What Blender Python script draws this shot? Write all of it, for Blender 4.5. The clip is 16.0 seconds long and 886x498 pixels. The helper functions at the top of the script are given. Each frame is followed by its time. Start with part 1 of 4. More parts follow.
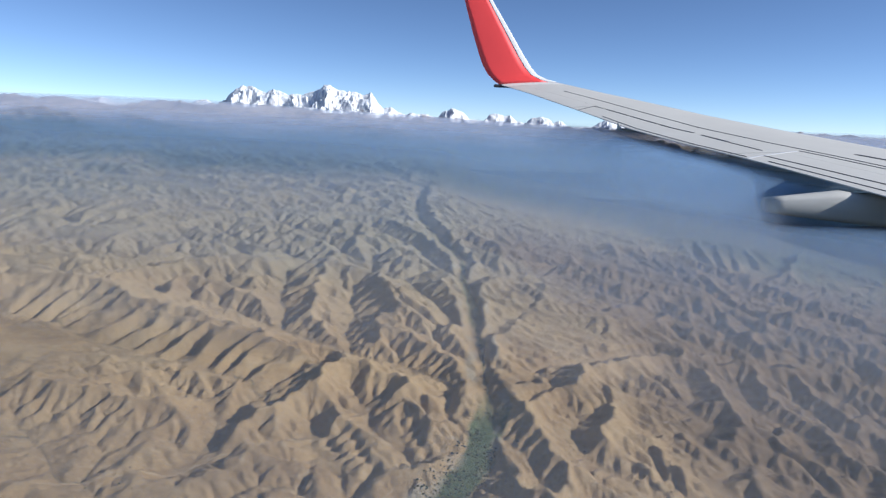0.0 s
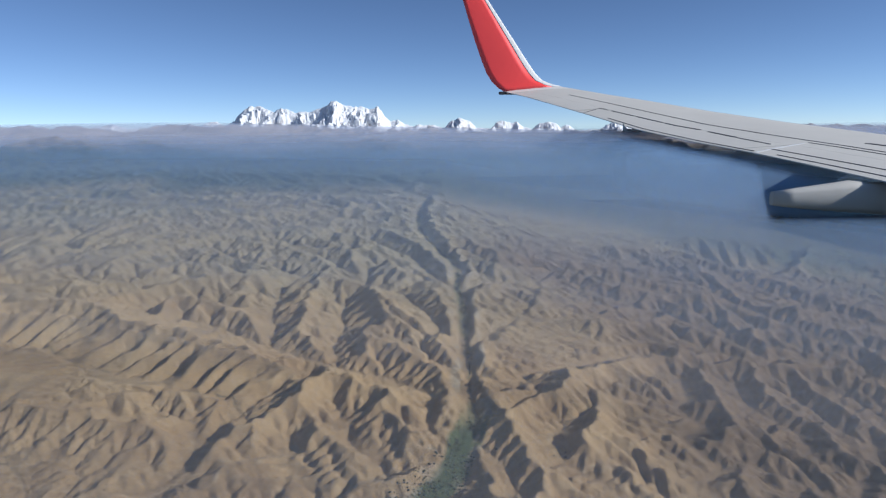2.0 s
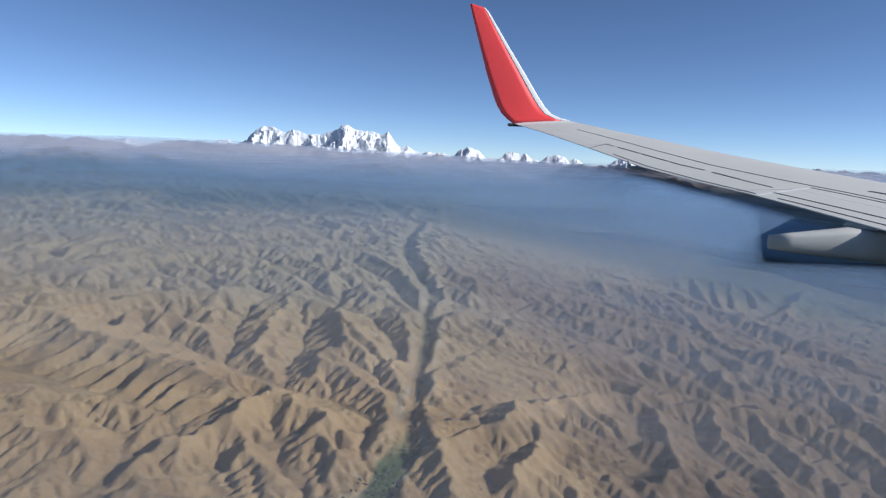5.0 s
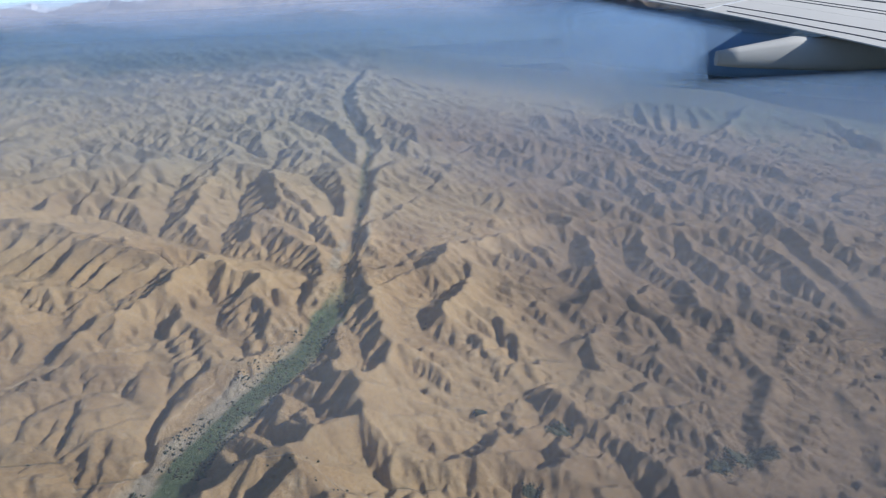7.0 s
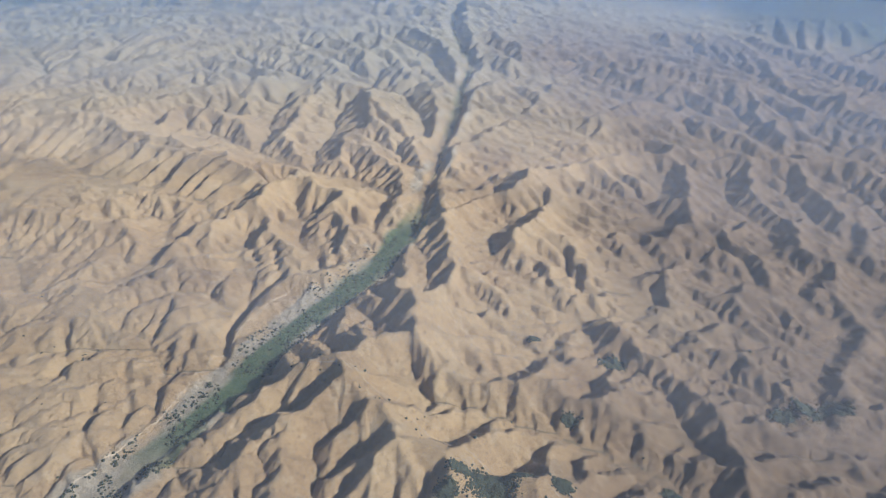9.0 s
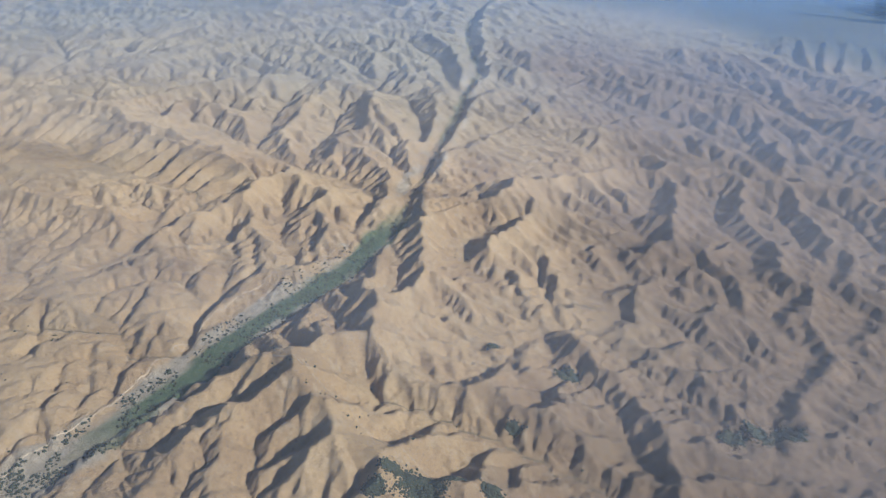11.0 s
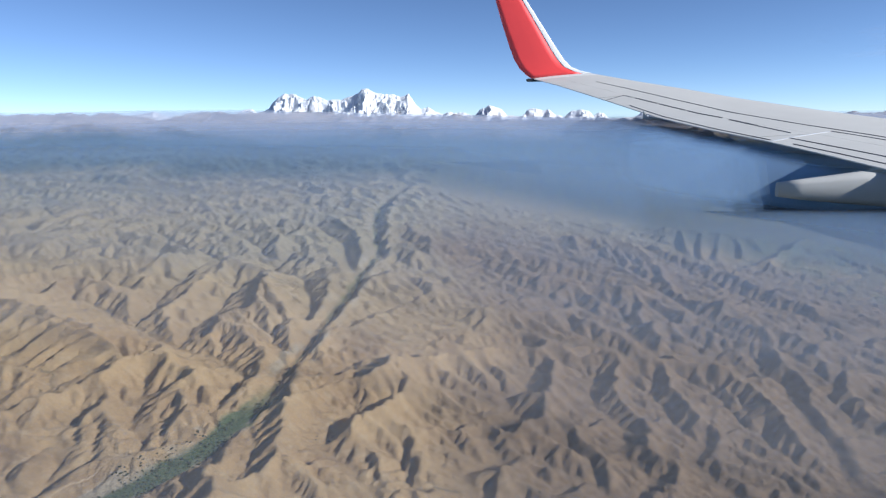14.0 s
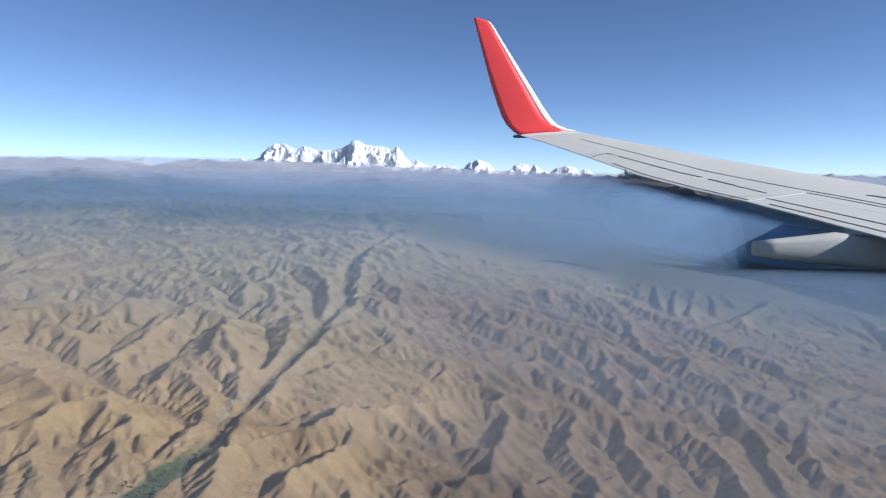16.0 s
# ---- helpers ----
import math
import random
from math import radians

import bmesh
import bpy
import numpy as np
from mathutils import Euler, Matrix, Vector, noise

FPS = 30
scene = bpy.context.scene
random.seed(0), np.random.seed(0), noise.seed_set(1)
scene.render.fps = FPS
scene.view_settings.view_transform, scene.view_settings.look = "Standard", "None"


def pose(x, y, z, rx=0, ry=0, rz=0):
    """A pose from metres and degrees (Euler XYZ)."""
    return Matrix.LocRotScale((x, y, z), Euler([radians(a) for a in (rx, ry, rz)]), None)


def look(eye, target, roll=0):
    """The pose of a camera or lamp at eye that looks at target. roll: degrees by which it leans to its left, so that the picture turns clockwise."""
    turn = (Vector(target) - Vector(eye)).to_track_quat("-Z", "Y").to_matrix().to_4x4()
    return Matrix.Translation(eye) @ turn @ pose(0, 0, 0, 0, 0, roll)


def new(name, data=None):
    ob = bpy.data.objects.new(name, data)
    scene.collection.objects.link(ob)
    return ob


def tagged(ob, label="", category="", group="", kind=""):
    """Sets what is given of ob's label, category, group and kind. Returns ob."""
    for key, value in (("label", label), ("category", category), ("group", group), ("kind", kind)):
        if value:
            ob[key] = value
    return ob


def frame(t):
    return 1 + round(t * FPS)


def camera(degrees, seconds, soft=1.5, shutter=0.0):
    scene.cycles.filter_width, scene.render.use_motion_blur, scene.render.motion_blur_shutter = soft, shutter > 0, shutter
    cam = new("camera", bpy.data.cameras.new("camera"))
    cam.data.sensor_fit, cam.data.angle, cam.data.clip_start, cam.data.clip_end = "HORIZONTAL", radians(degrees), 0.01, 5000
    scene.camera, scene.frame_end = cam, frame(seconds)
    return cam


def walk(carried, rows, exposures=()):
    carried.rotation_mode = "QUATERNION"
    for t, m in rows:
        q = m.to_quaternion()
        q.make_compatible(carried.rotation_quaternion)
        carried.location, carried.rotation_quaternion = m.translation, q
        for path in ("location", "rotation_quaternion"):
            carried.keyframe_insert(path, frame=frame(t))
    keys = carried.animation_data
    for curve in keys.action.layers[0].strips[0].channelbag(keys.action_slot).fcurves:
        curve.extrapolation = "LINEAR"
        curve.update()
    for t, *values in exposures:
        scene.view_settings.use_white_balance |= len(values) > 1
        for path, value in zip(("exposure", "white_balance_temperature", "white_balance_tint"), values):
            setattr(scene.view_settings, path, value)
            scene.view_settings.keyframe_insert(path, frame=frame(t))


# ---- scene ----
Z0 = 160.0          # flying height over the valley floor; the land is a scaled relief
cam = camera(70.76, 16.0, soft=1.3)
walk(cam, [
    (0, pose(0.0, 0.0, Z0 + -0.0, 78.06, -2.18, -2.30)),
    (0.5, pose(5.9, 0.0, Z0 + -0.1, 79.93, -2.55, -0.91)),
    (1, pose(11.9, 0.0, Z0 + -0.2, 84.57, -3.79, 0.99)),
    (1.5, pose(17.8, 0.0, Z0 + -0.2, 85.15, 2.87, -0.27)),
    (2, pose(23.7, 0.0, Z0 + -0.3, 78.95, 0.72, -1.37)),
    (2.5, pose(29.7, 0.0, Z0 + -0.4, 75.57, -2.32, -1.95)),
    (3, pose(35.6, 0.0, Z0 + -0.5, 80.63, -0.44, -0.68)),
    (3.2, pose(38.0, 0.0, Z0 + -0.5, 82.04, 0.81, -0.28)),
    (5.3, pose(62.9, 0.0, Z0 + -0.9, 81.11, -2.11, -0.11)),
    (5.5, pose(65.3, 0.0, Z0 + -0.9, 80.51, -1.19, -1.05)),
    (6, pose(71.2, 0.0, Z0 + -1.0, 77.45, 1.50, -2.96)),
    (6.5, pose(77.2, 0.0, Z0 + -1.1, 71.78, 1.89, -4.63)),
    (7, pose(83.1, 0.0, Z0 + -1.2, 67.51, 2.64, -4.89)),
    (7.5, pose(89.1, 0.0, Z0 + -1.2, 61.63, 1.82, -2.66)),
    (8, pose(95.0, 0.0, Z0 + -1.3, 60.16, 2.95, -0.64)),
    (8.5, pose(100.9, 0.0, Z0 + -1.4, 61.07, 3.79, 4.61)),
    (8.7, pose(103.3, 0.0, Z0 + -1.4, 61.00, 4.43, 5.34)),
    (10.8, pose(128.2, 0.0, Z0 + -1.8, 61.74, 3.37, 9.94)),
    (11, pose(130.6, 0.0, Z0 + -1.8, 61.73, 2.77, 8.97)),
    (11.5, pose(136.5, 0.0, Z0 + -1.9, 63.83, 1.43, 3.38)),
    (12, pose(142.5, 0.0, Z0 + -2.0, 67.44, 1.87, 2.14)),
    (12.5, pose(148.4, 0.0, Z0 + -2.1, 69.81, 2.37, 0.84)),
    (13, pose(154.4, 0.0, Z0 + -2.2, 73.13, 4.10, 2.02)),
    (13.5, pose(160.3, 0.0, Z0 + -2.2, 75.78, 3.60, 2.47)),
    (14, pose(166.2, 0.0, Z0 + -2.3, 77.91, 0.67, 3.10)),
    (14.5, pose(172.2, 0.0, Z0 + -2.4, 80.86, 1.26, 3.62)),
    (15, pose(178.1, 0.0, Z0 + -2.5, 82.48, 1.28, 4.10)),
    (15.5, pose(184.0, 0.0, Z0 + -2.6, 82.21, 0.22, 3.11)),
    (16, pose(190.0, 0.0, Z0 + -2.7, 82.64, -0.73, 2.34)),
], exposures=[(0, 0.27, 5550, 10), (0.5, 0.33, 5600, 10), (1.5, 0.08, 5500, 10), (2.5, -0.02, 5600, 10), (3, 0.06, 5600, 10), (5.5, 0.08, 5550, 10), (6.5, 0.15, 5550, 10), (7, 0.34, 5500, 10), (8, 0.62, 5480, 10), (8.5, 0.70, 5450, 10), (11, 0.62, 5380, 10), (12.2, 0.68, 5220, 10), (13, 0.45, 5350, 10), (14, 0.33, 5500, 10), (16, 0.33, 5600, 10)])

# ---- light ----
SUN_EL, SUN_AZ = 28.0, 104.0        # degrees; azimuth clockwise from +y
world = bpy.data.worlds.new("sky")
scene.world = world
world.use_nodes = True
wn = world.node_tree
sky = wn.nodes.new("ShaderNodeTexSky")
sky.sky_type = "NISHITA"
sky.sun_disc = False
sky.sun_elevation = radians(SUN_EL)
sky.sun_rotation = radians(SUN_AZ)
sky.altitude = 6000
sky.air_density, sky.dust_density, sky.ozone_density = 0.85, 0.7, 0.7
wn.nodes["Background"].inputs["Strength"].default_value = 0.098
wn.links.new(sky.outputs["Color"], wn.nodes["Background"].inputs["Color"])
sun = new("sun", bpy.data.lights.new("sun", "SUN"))
sun.data.energy, sun.data.angle, sun.data.color = 4.8, radians(0.5), (1.0, 0.93, 0.82)
sd = Vector((math.sin(radians(SUN_AZ)) * math.cos(radians(SUN_EL)), math.cos(radians(SUN_AZ)) * math.cos(radians(SUN_EL)), math.sin(radians(SUN_EL))))
sun.matrix_world = look(sd * 3000, (0, 0, 0))


# ---- materials ----
class Nodes:
    """A material's node tree, with short calls."""

    def __init__(self, name, rough=0.9):
        self.mat = bpy.data.materials.new(name)
        self.mat.use_nodes = True
        self.t = self.mat.node_tree
        self.bsdf = self.t.nodes["Principled BSDF"]
        self.bsdf.inputs["Roughness"].default_value = rough
        self.pos = self.node("ShaderNodeNewGeometry").outputs["Position"]

    def node(self, kind, **given):
        n = self.t.nodes.new(kind)
        for key, value in given.items():
            if key in n.inputs:
                self.put(n.inputs[key], value)
        return n

    def put(self, socket, value):
        if isinstance(value, bpy.types.NodeSocket):
            self.t.links.new(value, socket)
        else:
            socket.default_value = value

    def noise(self, scale, detail=6.0, rough=0.55, where=None):
        n = self.node("ShaderNodeTexNoise", Scale=scale, Detail=detail, Roughness=rough)
        self.t.links.new(where or self.pos, n.inputs["Vector"])
        return n.outputs["Fac"]

    def ramp(self, fac, *stops):
        n = self.t.nodes.new("ShaderNodeValToRGB")
        self.put(n.inputs["Fac"], fac)
        el = n.color_ramp.elements
        while len(el) < len(stops):
            el.new(0.5)
        for e, (p, c) in zip(el, stops):
            e.position = p
            e.color = (c, c, c, 1) if isinstance(c, float) else (*c, 1)
        return n.outputs["Color"]

    def mix(self, fac, a, b):
        n = self.t.nodes.new("ShaderNodeMix")
        n.data_type = "RGBA"
        self.put(n.inputs["Factor"], fac)
        sa, sb = [s for s in n.inputs if s.type == "RGBA"]
        self.put(sa, (*a, 1) if isinstance(a, tuple) else a)
        self.put(sb, (*b, 1) if isinstance(b, tuple) else b)
        return [s for s in n.outputs if s.type == "RGBA"][0]

    def math(self, op, a, b=0.0):
        n = self.t.nodes.new("ShaderNodeMath")
        n.operation = op
        self.put(n.inputs[0], a)
        self.put(n.inputs[1], b)
        return n.outputs[0]

    def attr(self, name):
        n = self.t.nodes.new("ShaderNodeAttribute")
        n.attribute_name = name
        return n.outputs["Fac"]

    def bump(self, height, strength, distance):
        n = self.node("ShaderNodeBump", Strength=strength, Distance=distance, Height=height)
        self.t.links.new(n.outputs["Normal"], self.bsdf.inputs["Normal"])

    def color(self, c):
        self.put(self.bsdf.inputs["Base Color"], (*c, 1) if isinstance(c, tuple) else c)
        return self.mat


def land_material():
    n = Nodes("dry_steppe_land", 0.95)
    dry = n.ramp(n.noise(0.018, 7), (0.3, (0.30, 0.188, 0.086)), (0.5, (0.425, 0.28, 0.128)), (0.72, (0.52, 0.365, 0.178)))
    fine = n.ramp(n.noise(0.7, 9, 0.78), (0.34, 0.5), (0.46, 0.92), (0.62, 1.0))
    mul = n.t.nodes.new("ShaderNodeMix")
    mul.data_type, mul.blend_type = "RGBA", "MULTIPLY"
    mul.inputs["Factor"].default_value = 1.0
    sa, sb = [s for s in mul.inputs if s.type == "RGBA"]
    n.put(sa, dry), n.put(sb, fine)
    c = [s for s in mul.outputs if s.type == "RGBA"][0]
    c = n.mix(n.ramp(n.noise(0.16, 8, 0.7), (0.52, 0.0), (0.64, 0.7)), c, n.ramp(n.noise(0.5, 6), (0.3, (0.36, 0.255, 0.13)), (0.7, (0.53, 0.40, 0.235))))
    c = n.mix(n.ramp(n.noise(0.24, 9, 0.75), (0.30, 0.5), (0.40, 0.0)), c, (0.18, 0.125, 0.06))
    grass = n.ramp(n.noise(0.05, 8, 0.7), (0.35, (0.195, 0.175, 0.105)), (0.65, (0.32, 0.275, 0.165)))
    c = n.mix(n.attr("grass"), c, grass)
    wood_dim = n.ramp(n.noise(0.09, 8, 0.7), (0.35, (0.022, 0.034, 0.02)), (0.7, (0.075, 0.085, 0.05)))
    c = n.mix(n.attr("wood_dim"), c, wood_dim)
    rock = n.ramp(n.noise(0.012, 8, 0.65), (0.35, (0.20, 0.165, 0.14)), (0.65, (0.36, 0.31, 0.28)))
    c = n.mix(n.attr("rock"), c, rock)
    # brown land of the right side, with window vignetting put into its colour
    c = n.mix(n.attr("dim_steppe"), c, n.ramp(n.noise(0.12, 9, 0.7), (0.35, (0.12, 0.076, 0.039)), (0.65, (0.235, 0.15, 0.078))))
    c = n.mix(n.attr("scrub"), c, n.ramp(n.noise(0.4, 6), (0.3, (0.10, 0.085, 0.045)), (0.7, (0.20, 0.16, 0.09))))
    green = n.ramp(n.noise(0.25, 8, 0.7), (0.3, (0.04, 0.065, 0.022)), (0.55, (0.08, 0.115, 0.04)), (0.75, (0.16, 0.165, 0.075)))
    c = n.mix(n.attr("green"), c, green)
    c = n.mix(n.attr("gravel"), c, n.ramp(n.noise(0.3, 6), (0.3, (0.28, 0.225, 0.14)), (0.7, (0.43, 0.355, 0.24))))
    n.bump(n.noise(0.35, 10, 0.82), 1.0, 2.2)
    return n.color(c)


def snow_material():
    n = Nodes("snow_and_rock", 0.7)
    steep = n.node("ShaderNodeSeparateXYZ", Vector=n.node("ShaderNodeNewGeometry").outputs["Normal"]).outputs["Z"]
    speck = n.math("ADD", steep, n.math("MULTIPLY", n.math("SUBTRACT", n.noise(0.03, 8, 0.7), 0.5), 0.9))
    speck = n.math("ADD", speck, n.attr("snow"))
    c = n.mix(n.ramp(speck, (0.40, 0.0), (0.56, 1.0)), n.ramp(n.noise(0.02, 7), (0.3, (0.16, 0.14, 0.14)), (0.7, (0.30, 0.27, 0.26))), (0.86, 0.87, 0.89))
    n.bump(n.noise(0.05, 9, 0.7), 0.5, 8.0)
    return n.color(c)


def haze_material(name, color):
    """For see-through sheets that stand for haze, its glow put into their tint: they let most light through and scatter
    the rest.
    """
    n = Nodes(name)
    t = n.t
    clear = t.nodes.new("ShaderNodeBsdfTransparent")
    haze_tint = n.node("ShaderNodeBsdfDiffuse", Color=(*color, 1))
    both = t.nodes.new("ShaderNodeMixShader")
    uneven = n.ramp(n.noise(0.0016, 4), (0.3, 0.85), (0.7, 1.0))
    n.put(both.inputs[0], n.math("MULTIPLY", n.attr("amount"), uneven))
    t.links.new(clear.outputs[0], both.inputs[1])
    t.links.new(haze_tint.outputs[0], both.inputs[2])
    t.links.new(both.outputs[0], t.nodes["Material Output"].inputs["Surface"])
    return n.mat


def paint(name, color, rough, vary=0.06, scale=0.01, metal=0.0):
    n = Nodes(name, rough)
    n.bsdf.inputs["Metallic"].default_value = metal
    low = tuple(v * (1 - vary) for v in color)
    c = n.mix(n.noise(scale, 6, 0.6), low, tuple(min(1, v * (1 + vary)) for v in color))
    return n.color(c)


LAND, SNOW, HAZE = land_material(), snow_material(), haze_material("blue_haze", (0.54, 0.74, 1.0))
# near sheets lift the dark tones, as haze and window glare would
NEAR_HAZE = haze_material("pale_near_haze", (0.95, 0.93, 0.93))
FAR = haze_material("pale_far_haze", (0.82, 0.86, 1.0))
RED = paint("red_winglet_paint", (0.93, 0.075, 0.07), 0.45)
WHITE = paint("white_paint", (0.88, 0.85, 0.80), 0.35, 0.03)
GREY = paint("grey_wing_paint", (0.65, 0.62, 0.56), 0.7, 0.10, 0.004)
ROOT = paint("pale_fairing_paint", (0.80, 0.77, 0.71), 0.6, 0.05, 0.01)
FAIRING = paint("grey_fairing_paint", (0.60, 0.57, 0.51), 0.55, 0.07, 0.01)
DARK = paint("dark_gap", (0.05, 0.05, 0.06), 0.7)
PALE = paint("bare_metal_edge", (0.62, 0.62, 0.63), 0.4, 0.05, 0.01)
LEAF = paint("valley_trees", (0.026, 0.031, 0.014), 0.95, 0.5, 0.06)


# ---- the land: worn down by running water ----
RNG = np.random.default_rng(7)


def fractal(x, y, size, octaves=5, gain=0.5, seed=0):
    """Smooth value noise of several sizes on arrays."""
    out, amp, total = np.zeros_like(x), 1.0, 0.0
    for k in range(octaves):
        g = np.random.default_rng(seed * 31 + k).uniform(-1, 1, (256, 256))
        u, v = x / size * 2 ** k + 17.3 * k, y / size * 2 ** k + 9.1 * k
        i, j = np.floor(u).astype(int), np.floor(v).astype(int)
        a, b = u - i, v - j
        a, b = a * a * (3 - 2 * a), b * b * (3 - 2 * b)
        g00, g10, g01, g11 = g[j % 256, i % 256], g[j % 256, (i + 1) % 256], g[(j + 1) % 256, i % 256], g[(j + 1) % 256, (i + 1) % 256]
        out += amp * ((g00 * (1 - a) + g10 * a) * (1 - b) + (g01 * (1 - a) + g11 * a) * b)
        total += amp
        amp *= gain
    return out / total


def near_line(x, y, pts):
    """Distance from a bent line and the way along it, 0 to 1."""
    best, along = np.full(x.shape, 1e9), np.zeros(x.shape)
    for k in range(len(pts) - 1):
        (x0, y0), (x1, y1) = pts[k], pts[k + 1]
        dx, dy = x1 - x0, y1 - y0
        s = np.clip(((x - x0) * dx + (y - y0) * dy) / (dx * dx + dy * dy), 0, 1)
        d = np.hypot(x - x0 - s * dx, y - y0 - s * dy)
        along = np.where(d < best, (k + s) / (len(pts) - 1), along)
        best = np.minimum(best, d)
    return best, along


def smooth(a, b, v):
    s = np.clip((v - a) / (b - a), 0, 1)
    return s * s * (3 - 2 * s)


RIVER = [(-130, -240), (-80, -20), (-50, 80), (-34, 120), (-20, 153), (-9, 178), (0, 206), (12, 235), (28, 265), (38, 294), (45, 319), (47, 367), (50, 416), (51, 478), (52, 530), (50, 600),
         (55, 675), (42, 753), (21, 859), (3, 1014), (7, 1202), (18, 1360), (-40, 1500), (-40, 1760)]
SIDE_VALLEYS = []
SIDE_VALLEYS.append([(35, 455), (25, 507), (-6, 583), (-46, 607), (-43, 692), (-12, 759)])
SIDE_VALLEYS.append([(36, 308), (23, 310), (19, 336), (24, 349), (-2, 372), (-22, 384), (-42, 396), (-47, 445), (-51, 521), (-52, 563)])
SIDE_VALLEYS.append([(-42, 396), (-81, 422), (-95, 430), (-103, 479), (-117, 540), (-121, 604), (-104, 632)])
SIDE_VALLEYS.append([(25, 277), (0, 270), (-5, 287), (-18, 298), (-27, 321)])
SIDE_VALLEYS.append([(1, 233), (-24, 200), (-28, 218), (-26, 237), (-32, 259), (-49, 277), (-51, 305)])
SIDE_VALLEYS.append([(-94, 293), (-92, 317), (-83, 329), (-76, 354), (-60, 383)])
SIDE_VALLEYS.append([(-101, 250), (-96, 267), (-94, 293), (-108, 319)])
SIDE_VALLEYS.append([(57, 383), (73, 364), (88, 393), (141, 438), (166, 457), (197, 472)])
SIDE_VALLEYS.append([(57, 436), (94, 521), (156, 541), (220, 572), (251, 604)])
SIDE_VALLEYS.append([(56, 593), (93, 640), (136, 667), (179, 757)])
SIDE_VALLEYS.append([(59, 254), (43, 298), (36, 275), (34, 255)])
SIDE_VALLEYS.append([(87, 288), (87, 310), (96, 328)])
SIDE_VALLEYS.append([(165, 169), (156, 201), (137, 217), (126, 238), (111, 262), (90, 279)])
SIDE_VALLEYS.append([(250, 189), (216, 183), (197, 201), (174, 223), (155, 246), (169, 262), (158, 286), (178, 304), (168, 330), (190, 350), (182, 378), (200, 398), (207, 433)])
SIDE_VALLEYS.append([(216, 183), (225, 222), (243, 239), (258, 262), (242, 286), (260, 310), (246, 335), (258, 360), (243, 405), (251, 440)])
SIDE_VALLEYS.append([(272, 190), (286, 220), (292, 248), (282, 282), (302, 310), (292, 339), (310, 365)])
SIDE_VALLEYS.append([(377, 322), (397, 396), (408, 485), (366, 524), (319, 513), (308, 567), (269, 585)])
SIDE_VALLEYS.append([(462, 554), (425, 593), (396, 661), (382, 744), (341, 773), (271, 819), (191, 848)])
SIDE_VALLEYS.append([(256, 190), (228, 186), (203, 189), (186, 198), (175, 209)])
SIDE_VALLEYS.append([(-17, 169), (-23, 150)])
SIDE_VALLEYS.append([(61, 581), (32, 630), (0, 744), (-38, 815), (-102, 774)])
CRESTS = []


def crest(start, end, shade, *line):
    """A ridge: its height over the valleys at both ends, the slope of its shaded side, its line on the plan."""
    CRESTS.append((start, end, shade, line))


crest(20.5, 18.9, 0.79, (64, 287), (66, 273), (67, 254), (62, 233), (62, 217), (67, 206), (67, 194))
crest(15.6, 14.8, 0.55, (62, 297), (81, 301), (102, 317))
crest(12.3, 16.4, 0.71, (86, 268), (93, 286), (103, 303), (116, 318), (131, 344), (134, 367))
crest(9.8, 16.4, 0.67, (68, 312), (86, 334), (102, 350), (119, 384), (139, 397))
crest(18, 23, 0.47, (138, 393), (166, 422), (194, 447), (219, 466), (223, 437))
crest(24.6, 13.1, 0.83, (222, 432), (219, 408), (206, 383), (206, 367), (197, 335))
crest(9.8, 6.6, 0.71, (204, 439), (200, 415), (190, 387))
crest(21.3, 18, 0.55, (225, 442), (248, 449), (274, 463), (295, 471), (321, 479), (341, 475), (364, 460))
crest(19.7, 8.2, 0.75, (275, 465), (268, 435), (266, 402), (269, 374), (281, 372))
crest(18, 8.2, 0.71, (313, 473), (308, 423), (311, 392), (314, 367))
crest(14.8, 16.4, 0.55, (181, 527), (223, 574), (261, 607), (278, 570), (297, 535), (310, 513), (322, 491))
crest(16.4, 14.8, 0.63, (280, 664), (319, 660), (355, 664), (388, 645), (418, 626), (443, 601))
crest(14.8, 6.6, 0.75, (389, 648), (371, 600))
crest(14.8, 6.6, 0.75, (357, 668), (344, 611))
crest(16.4, 21.3, 0.63, (18, 176), (31, 172), (39, 167))
crest(21.3, 18, 0.47, (39, 167), (51, 163), (64, 153), (74, 145), (83, 141), (93, 138), (109, 137), (124, 132), (135, 129))
crest(18, 3.3, 0.83, (42, 165), (42, 155), (38, 143), (34, 134), (33, 127))
crest(19.7, 4.9, 0.83, (57, 157), (57, 152), (57, 145), (57, 136), (55, 128))
crest(13.1, 2.5, 0.63, (18, 177), (15, 168), (8, 161), (0, 156), (-4, 152))
crest(13.1, 16.4, 0.47, (66, 201), (55, 191), (45, 186), (38, 179))
crest(11.5, 14.8, 0.47, (61, 193), (77, 184), (94, 183), (111, 181), (127, 176), (137, 174), (150, 170), (161, 165), (167, 159), (174, 153), (190, 146))
crest(14.8, 3.3, 0.79, (127, 173), (127, 165), (122, 158), (114, 154))
crest(13.1, 4.9, 0.79, (140, 221), (148, 215), (146, 203), (142, 194))
crest(11.5, 4.1, 0.79, (150, 212), (158, 207), (153, 194))
crest(12.3, 4.9, 0.79, (156, 201), (166, 202), (162, 192), (154, 181))
crest(11.5, 6.6, 0.71, (165, 200), (174, 192), (182, 181), (189, 170), (194, 159))
crest(9.8, 4.9, 0.71, (186, 195), (194, 184), (203, 174))
crest(9.8, 4.9, 0.71, (213, 201), (219, 189), (224, 175))
crest(13.1, 4.9, 0.75, (195, 328), (209, 319), (220, 300), (220, 280), (204, 244))
crest(13.1, 4.9, 0.75, (237, 348), (238, 321), (232, 292), (231, 267), (215, 249))
